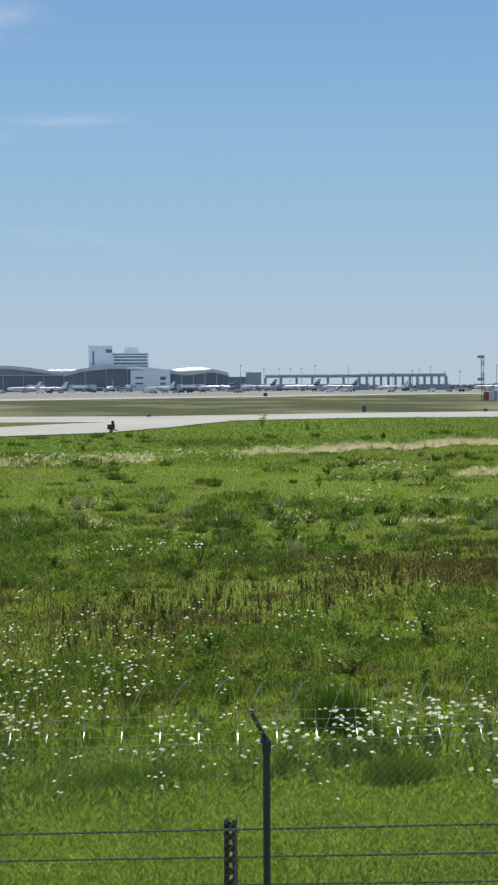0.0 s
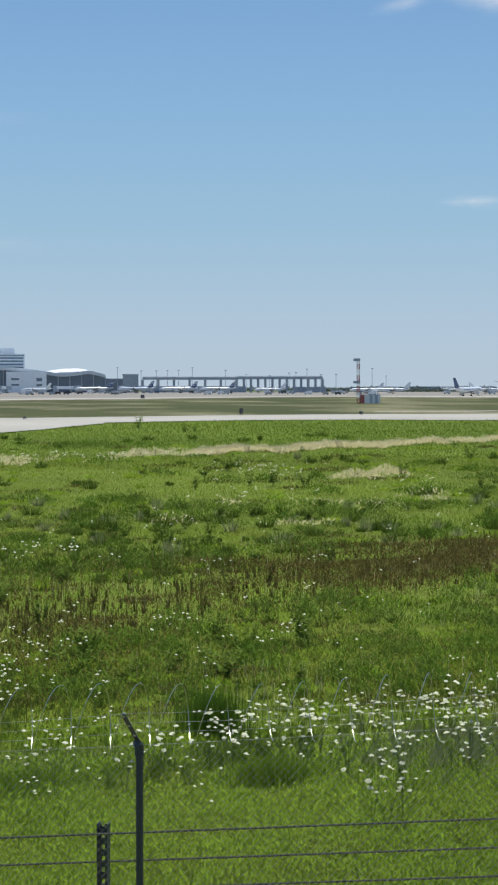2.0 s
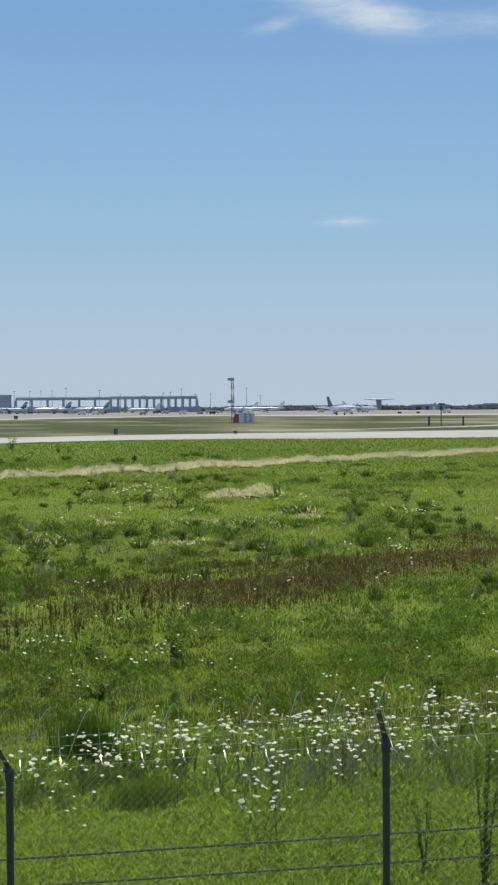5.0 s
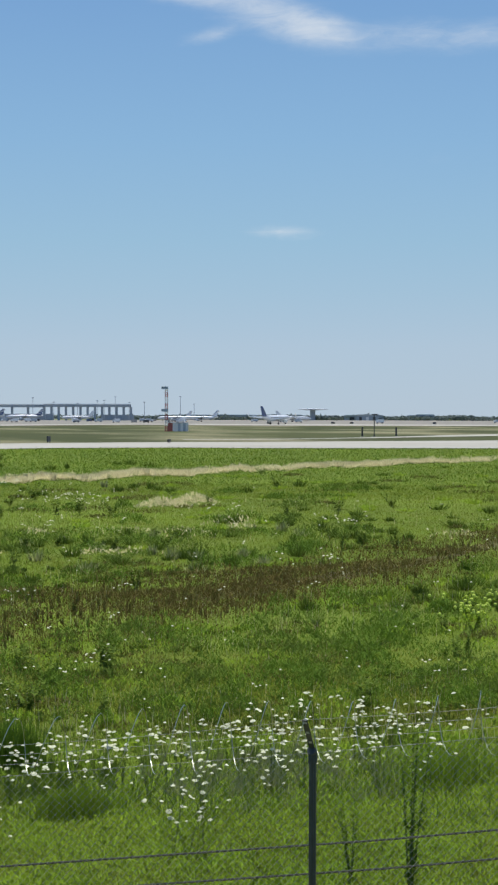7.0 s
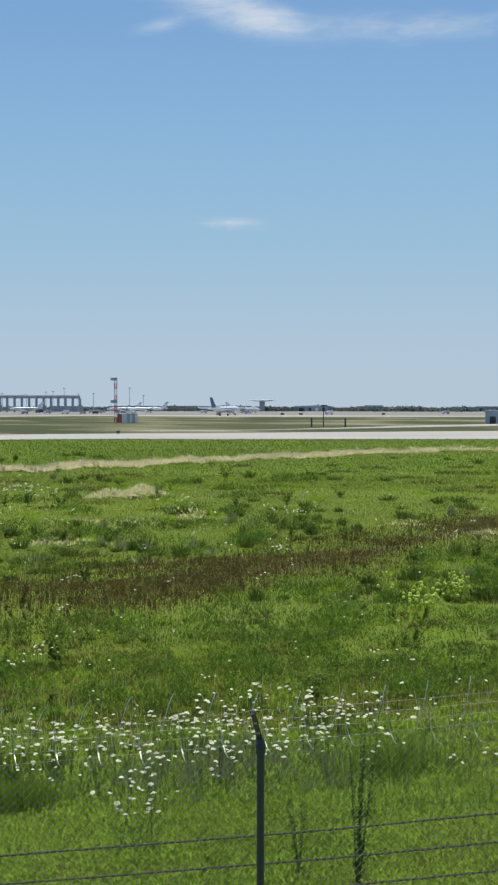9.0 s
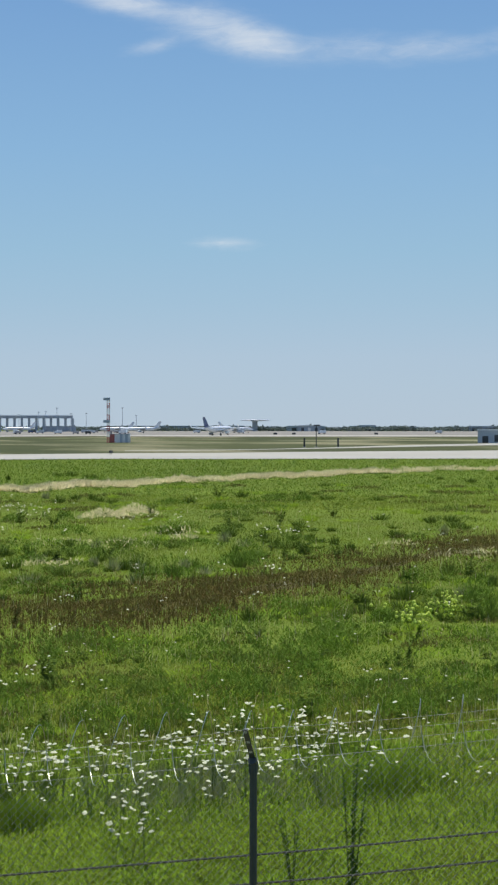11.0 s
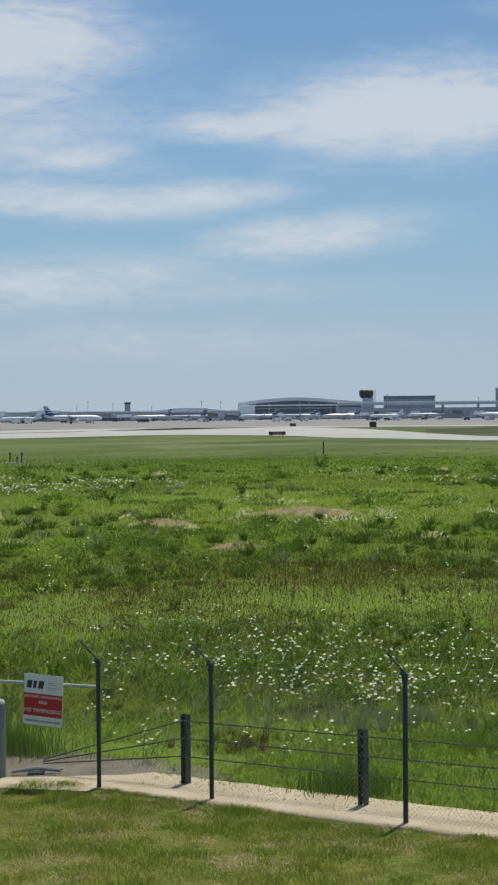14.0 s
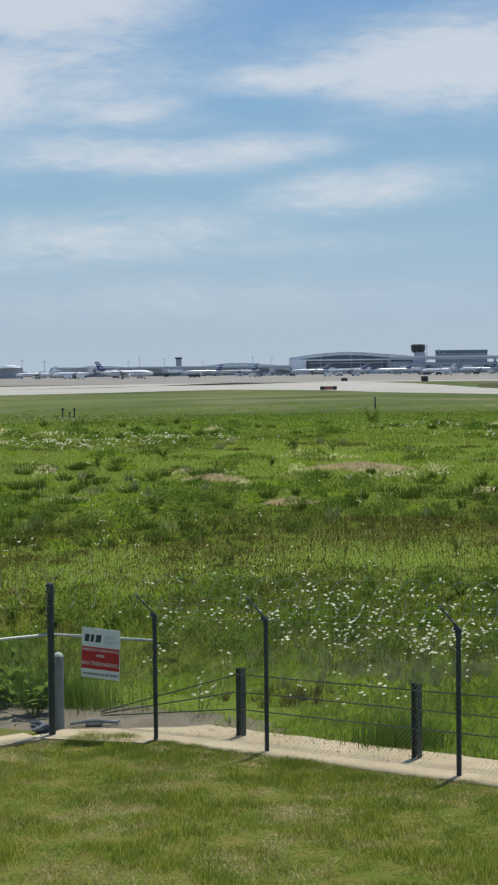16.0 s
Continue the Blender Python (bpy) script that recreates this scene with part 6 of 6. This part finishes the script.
gate_soil(-12.4, 16.3, 2.9, 1.15, 0.05, 70)
gate_soil(-15.0, 14.6, 1.7, 1.5, 0.09, 73)
gs = thing("pavement_apron", pose(0, 0, 0), "sandy concrete strip under the gate", "mow strip", kind="structure")
bm = bmesh.new()
n1 = Vector((d1.y, -d1.x, 0))
for a, b, wid in ((G0 + d1 * 0.3, G1 + d1 * 1.5, 0.3),):
    vs = [a + n1 * wid, b + n1 * wid, b - n1 * wid, a - n1 * wid]
    top_ = [bm.verts.new((p.x, p.y, float(land(p.x, p.y)) + 0.075)) for p in vs]
    low_ = [bm.verts.new((p.x, p.y, float(land(p.x, p.y)) - 0.1)) for p in vs]
    bm.faces.new(top_)
    for i in range(4):
        bm.faces.new((top_[i], low_[i], low_[(i + 1) % 4], top_[(i + 1) % 4]))
bmesh.ops.recalc_face_normals(bm, faces=bm.faces[:])
part("slab", bm, STRIP, gs)
bm = bmesh.new()
front = [by_fence(-1.64, -0.25), Vector((PA.x, PA.y - 0.27, 0)), Vector((G0.x - 0.25, G0.y - 0.3, 0))]
back = [by_fence(-1.64, 0.95), Vector((PA.x - 0.1, PA.y + 0.85, 0)), Vector((G0.x - 0.1, G0.y + 0.35, 0))]
rows_ = []
for a, b in zip(front, back):
    rows_.append([bm.verts.new((p.x, p.y, float(land(p.x, p.y)) + h)) for p, h in ((a, 0.054), (b, 0.054), (b, -0.1), (a, -0.1))])
for a, b in zip(rows_, rows_[1:]):
    for q in range(4):
        bm.faces.new((a[q], a[(q + 1) % 4], b[(q + 1) % 4], b[q]))
bmesh.ops.recalc_face_normals(bm, faces=bm.faces[:])
part("slab", bm, STRIP, gs)


def scrap(x, y, length, turn, label):
    z = float(land(x, y)) + 0.07
    ob = thing("scrap_bracket", pose(x, y, z, 0, 0, turn), label, "scrap metal", "rope anchors by the gate")
    part("bar", tube(bmesh.new(), [(-length / 2, 0, 0.02), (0, 0.03, 0.06), (length / 2, 0, 0.03)], 0.025, 6), PIPE, ob)
    part("plate", boxes((-0.12, 0.12, -0.07, 0.07, -0.03, 0.02, 0.005)), POST, ob)
    part("turnbuckle", tube(bmesh.new(), [(length * 0.3, 0.05, 0.03), (length * 0.55, 0.02, 0.05)], 0.018, 6), CONC, ob)


scrap(-12.12, 15.9, 0.7, 30, "rope anchor with a pale turnbuckle on the soil")
scrap(-12.85, 15.55, 0.5, -25, "rope anchor with a pale turnbuckle on the soil")
scrap(-12.6, 15.35, 0.35, 60, "loose bent steel bracket on the soil")


# ---------------------------------------------------------------- weeds and flowers
def weed_mesh(seed, height, wide, leaves, mat, leaf=0.07):
    g = random.Random(seed)
    st, lf = bmesh.new(), bmesh.new()
    for s in range(5):
        a = g.uniform(0, 6.28)
        end = Vector((math.cos(a) * wide * g.uniform(0.2, 1), math.sin(a) * wide * g.uniform(0.2, 1), height * g.uniform(0.7, 1.0)))
        tube(st, [(0, 0, -0.05), tuple(end * 0.5 + Vector((0, 0, 0.05))), tuple(end)], [0.008, 0.006, 0.003], 4)
        for i in range(leaves // 5):
            t = g.uniform(0.15, 1.0)
            c = end * t
            b, e = g.uniform(0, 6.28), g.uniform(-0.3, 0.9)
            d = Vector((math.cos(b) * math.cos(e), math.sin(b) * math.cos(e), math.sin(e))) * leaf * g.uniform(0.7, 1.7) * (1.3 - 0.6 * t)
            sd = d.cross(Vector((0, 0, 1))).normalized() * leaf * 0.3
            v = [lf.verts.new(c), lf.verts.new(c + d * 0.5 + sd), lf.verts.new(c + d - Vector((0, 0, leaf * 0.2))), lf.verts.new(c + d * 0.5 - sd)]
            lf.faces.new(v)
    return mesh_of("stem", st, STEM), mesh_of("foliage", lf, mat)


def weed(meshes, m, label, name="weed_plant", group="weeds in the meadow"):
    ob = thing(name, m, label, "weed", group)
    for nm, me in zip(("stem", "foliage"), meshes):
        q = new(nm, me)
        q.parent = ob
    return ob


def ground_pose(x, y, turn=0.0, s=1.0):
    return pose(x, y, float(land(x, y)), 0, 0, turn) @ Matrix.Scale(s, 4)


def planted(src, x, y, turn, s):
    ob = copy_thing(src, pose(x, y, float(land(x, y)), 0, 0, turn))
    ob.scale = (s, s, s)
    return ob


rng = random.Random(90)
kinds = [weed(weed_mesh(100 + i, hh, ww, 120, mt, lf), ground_pose(xx, yy), lab) for i, (hh, ww, mt, lf, xx, yy, lab) in enumerate((
    (0.9, 0.45, WEED, 0.13, 6.5, 83.4, "leafy dark green weed standing in the meadow"), (0.7, 0.7, WEED, 0.14, 7.1, 61.6, "spreading dark green weed in the meadow"),
    (0.8, 0.3, BROWN, 0.08, 3.7, 41.1, "dried brown weed standing in the meadow"), (0.6, 0.5, LUSH, 0.12, -0.1, 54.2, "low bushy green weed in the meadow")))]
for x, y, k, s in ((1.3, 51.2, 1, 1.0), (3.7, 62.7, 1, 1.0), (6.8, 183.6, 1, 1.5), (8.0, 184, 1, 1.3), (1.6, 197, 0, 2.2), (4.5, 91.9, 1, 1.3), (7.7, 83.1, 0, 1.3), (13.3, 90.6, 1, 1.3), (9.4, 82.9, 1, 1.3), (9.2, 62.0, 1, 1.2),
                   (21.2, 81.1, 0, 1.2), (6.0, 46.5, 0, 1.0), (16.9, 60.8, 0, 1.0), (17.4, 57.9, 0, 1.0), (24.6, 111.8, 1, 1.6), (6.3, 98.1, 1, 1.6), (-46.3, 71.8, 1, 1.3), (-42.3, 79.8, 0, 1.5), (-59.7, 128.5, 1, 2.0), (-13.5, 16.3, 3, 1.4), (-14.3, 16.5, 3, 1.5)):
    planted(kinds[k], x, y, rng.uniform(0, 360), s)
for i in range(170):
    u = rng.random()
    r = 1 / (1 / 150 + u * (1 / 26 - 1 / 150))
    az = rng.uniform(-41, 23)
    x, y = r * math.sin(radians(az)), r * math.cos(radians(az))
    near_brown = float(brown_zone(np.array(az), np.array(r))) > 0.4
    planted(kinds[2] if near_brown and rng.random() < 0.85 else kinds[rng.choice((0, 1, 3, 1))], x, y, rng.uniform(0, 360), rng.uniform(0.35, 0.75) * (1 + r / 160))

tallw = weed(weed_mesh(140, 1.5, 0.3, 420, LUSH, 0.05), ground_pose(4.25, 13.5), "tall narrow leafy weed close behind the fence", "tall_weed", "tall weeds by the fence")
planted(tallw, 3.95, 14.4, 80, 0.55)
gold = weed(weed_mesh(150, 0.8, 0.6, 160, LIME, 0.09), ground_pose(12.7, 35.8), "yellow-green flowering bush in the meadow", "flowering_bush", "yellow bush")
ym = bmesh.new()
for i in range(46):
    c = Vector((rng.gauss(0, 0.32), rng.gauss(0, 0.3), rng.uniform(0.45, 0.95)))
    bmesh.ops.create_icosphere(ym, subdivisions=1, radius=rng.uniform(0.03, 0.055), matrix=Matrix.Translation(c))
part("blossom", ym, YELLOW, gold)
planted(gold, 15.1, 39.6, 70, 0.8)


def umbel(bm, c, rad, g):
    """A flat flower head: a ring of small florets round a raised middle."""
    n = 7
    mid = bm.verts.new(c + Vector((0, 0, rad * 0.55)))
    tilt = Vector((g.uniform(-0.3, 0.3), g.uniform(-0.2, 0.5), 0))
    ring = []
    for k in range(n * 2):
        a = math.pi * k / n
        q = rad * (1.0 if k % 2 == 0 else 0.72) * g.uniform(0.85, 1.12)
        o = Vector((math.cos(a) * q, math.sin(a) * q, 0))
        o.z = tilt.dot(o) * 0.8 + rad * g.uniform(-0.05, 0.08)
        ring.append(bm.verts.new(c + o))
    for k in range(n * 2):
        bm.faces.new((mid, ring[k], ring[(k + 1) % (n * 2)]))


def wildflower(seed, m):
    g = random.Random(seed)
    ob = thing("wildflower", m, "white flat-headed wildflower on thin green stems", "flower", "white wildflowers")
    st = bmesh.new()
    for i in range(4):
        c = Vector((g.gauss(0, 0.13), g.gauss(0, 0.13), g.uniform(0.36, 0.7)))
        tube(st, [(0, 0, -0.04), tuple(c * 0.55 + Vector((0, 0, 0.04))), tuple(c)], [0.0035, 0.003, 0.002], 4)
        hd = bmesh.new()
        umbel(hd, c, g.uniform(0.024, 0.042), g)
        part("flower_head", hd, PETAL, ob)
    part("stem", st, STEM, ob)
    return ob


# flower patches: x, y, spread across, spread in depth, plants
PATCHES = [
    (1.1, 20.7, 1.0, 0.9, 34), (2.1, 21.5, 0.6, 0.9, 22), (0.4, 20.5, 0.4, 0.4, 10), (-3.1, 21.6, 0.5, 0.6, 20), (-2.4, 25.2, 1.3, 1.6, 24), (-1.2, 19.6, 0.4, 0.3, 10), (-2.5, 22.9, 0.7, 0.8, 12),
    (4.1, 20.7, 1.0, 1.2, 60), (5.1, 20.4, 0.8, 1.3, 44), (3.5, 19.1, 0.4, 0.4, 8), (2.8, 16.9, 0.22, 0.15, 8), (6.8, 22.2, 0.6, 1.2, 24), (5.1, 19.4, 0.4, 0.3, 6), (6.9, 19.8, 0.3, 0.3, 4),
    (-6.4, 21.5, 1.0, 0.7, 26),
]
PATCHES += [
    (-5.1, 20.5, 0.5, 0.5, 14), (-6.1, 19.5, 0.4, 0.3, 8), (-3.2, 18.8, 0.3, 0.2, 5), (-3.9, 23.2, 0.8, 0.8, 22), (-3.9, 15.9, 0.25, 0.2, 5), (-9.2, 31.9, 0.5, 0.8, 16), (-9.8, 21.9, 1.4, 0.8, 90),
    (-12.3, 23.3, 1.4, 1.4, 44), (-11.0, 17.2, 0.3, 0.25, 7), (-8.5, 17.0, 0.4, 0.2, 5), (-14.6, 22.3, 0.6, 0.6, 12), (-12.7, 26.4, 1.2, 1.2, 16), (3.2, 30.5, 0.25, 0.3, 5), (1.0, 31.0, 0.3, 0.4, 5), (2.0, 40.9, 0.3, 0.5, 5),
]
seeds = [wildflower(200 + i, ground_pose(1.0 + 0.3 * i, 20.9)) for i in range(5)]
rng = random.Random(95)
rest = []
for px_, py_, sx, sy, n in PATCHES:
    near = 0.953 if px_ > 0 and py_ < 23 else 1.0
    px_, py_ = px_ * near, py_ * near
    for i in range(n):
        x, y = px_ + rng.gauss(0, 0.8) * sx, py_ + rng.gauss(0, 0.75) * sy
        if rng.random() < 0.35 or along(x, y)[1] < 1.3:
            continue
        if rng.random() < 0.5:
            planted(rng.choice(seeds), x, y, rng.uniform(-60, 60), rng.uniform(0.8, 1.15))
        else:
            rest.append((x, y, rng.uniform(0.4, 0.7), rng.uniform(0.025, 0.044)))
for i in range(420):
    u = rng.random()
    r = 1 / (1 / 120 + u * (1 / 17 - 1 / 120))
    a = radians(rng.uniform(-41, 23))
    rest.append((r * math.sin(a), r * math.cos(a), rng.uniform(0.4, 0.65), 0.016 + 0.00042 * r))
for px_, py_, sx, sy, n in ((-56.5, 78, 5, 4, 190), (-55.5, 88, 5, 3, 90), (-34, 98, 7, 2.5, 60), (-27, 103, 6, 2, 40), (-14, 108, 6, 2, 60), (-2, 113, 8, 3, 60), (8.0, 90, 2, 3, 25), (8.2, 93, 2, 2, 20), (-16.2, 63.6, 3, 2, 24), (-25.6, 57.6, 2, 2, 18),
                             (18.4, 70.3, 1, 4, 16), (13.3, 51.4, 0.8, 1, 9), (-1.9, 46.3, 0.8, 1, 14), (-4.0, 45.6, 1, 1, 10), (5.9, 70.3, 2, 2, 12), (14.3, 80.3, 1.2, 2, 12), (-47.2, 112, 4, 3, 30)):
    for i in range(int(n * 0.7)):
        rest.append((px_ + rng.gauss(0, 0.7) * sx, py_ + rng.gauss(0, 0.7) * sy, rng.uniform(0.35, 0.65), 0.026 + 0.0004 * py_))
for px_, py_, sx, sy, n in ((-2.2, 29.7, 1.6, 2.6, 30), (-6.5, 30.0, 2.6, 3.0, 60), (-9.0, 26.5, 2.0, 2.0, 40), (-5.0, 25.5, 1.6, 2.0, 34), (-11.0, 26.0, 2.6, 2.6, 42), (-15.5, 27.5, 2.6, 3.0, 26), (-12.5, 34.0, 3.0, 3.0, 14)):
    for i in range(n):
        rest.append((px_ + rng.gauss(0, 0.7) * sx, py_ + rng.gauss(0, 0.7) * sy, rng.uniform(0.35, 0.65), rng.uniform(0.02, 0.036)))
for px_, py_, sx, sy, n in PATCHES:
    if n > 20:
        g = np.random.default_rng(int(900 + n + 10 * py_))
        x, y = px_ * 0.97 + g.normal(0, 0.7, n) * sx, py_ * 0.97 + g.normal(0, 0.7, n) * sy
        tussocks("flower_foliage", x, y, np.hypot(x, y), 34, g.uniform(0.25, 0.5, n), g.uniform(0.1, 0.24, n), SAGE if n > 40 else COOL, "feathery grey-green foliage under the white flowers", int(950 + n), 0.45)
rest = [q for q in rest if along(q[0], q[1])[1] > 1.3]
vs, fs, sv, sf = [], [], [], []
for x, y, h, q in rest:
    z = float(land(x, y))
    for j in range(rng.choice((1, 2, 2, 3))):
        c = Vector((x + rng.gauss(0, 0.1), y + rng.gauss(0, 0.1), z + h + rng.gauss(0, 0.06)))
        b = len(vs)
        vs.append((c.x, c.y, c.z + q * 0.55))
        tx, ty = rng.uniform(-0.3, 0.3), rng.uniform(-0.2, 0.5)
        for k in range(9):
            a = 2 * math.pi * k / 9
            e = q * rng.uniform(0.7, 1.1)
            vs.append((c.x + e * math.cos(a), c.y + e * math.sin(a), c.z + 0.8 * e * (tx * math.cos(a) + ty * math.sin(a))))
        fs += [(b, b + 1 + k, b + 1 + (k + 1) % 9) for k in range(9)]
        s0 = len(sv)
        wd = 0.002 + q * 0.03
        sv += [(x - wd, y, z - 0.02), (x + wd, y, z - 0.02), (c.x, c.y, c.z)]
        sf.append((s0, s0 + 1, s0 + 2))
tagged(new("flower_heads", mesh_from("flower_heads", vs, fs, PETAL)), "white wildflower heads scattered over the meadow", "flowers", kind="stuff")
tagged(new("flower_stems", mesh_from("flower_stems", sv, sf, STEM)), "thin stems of the scattered wildflowers", "flowers", kind="stuff")
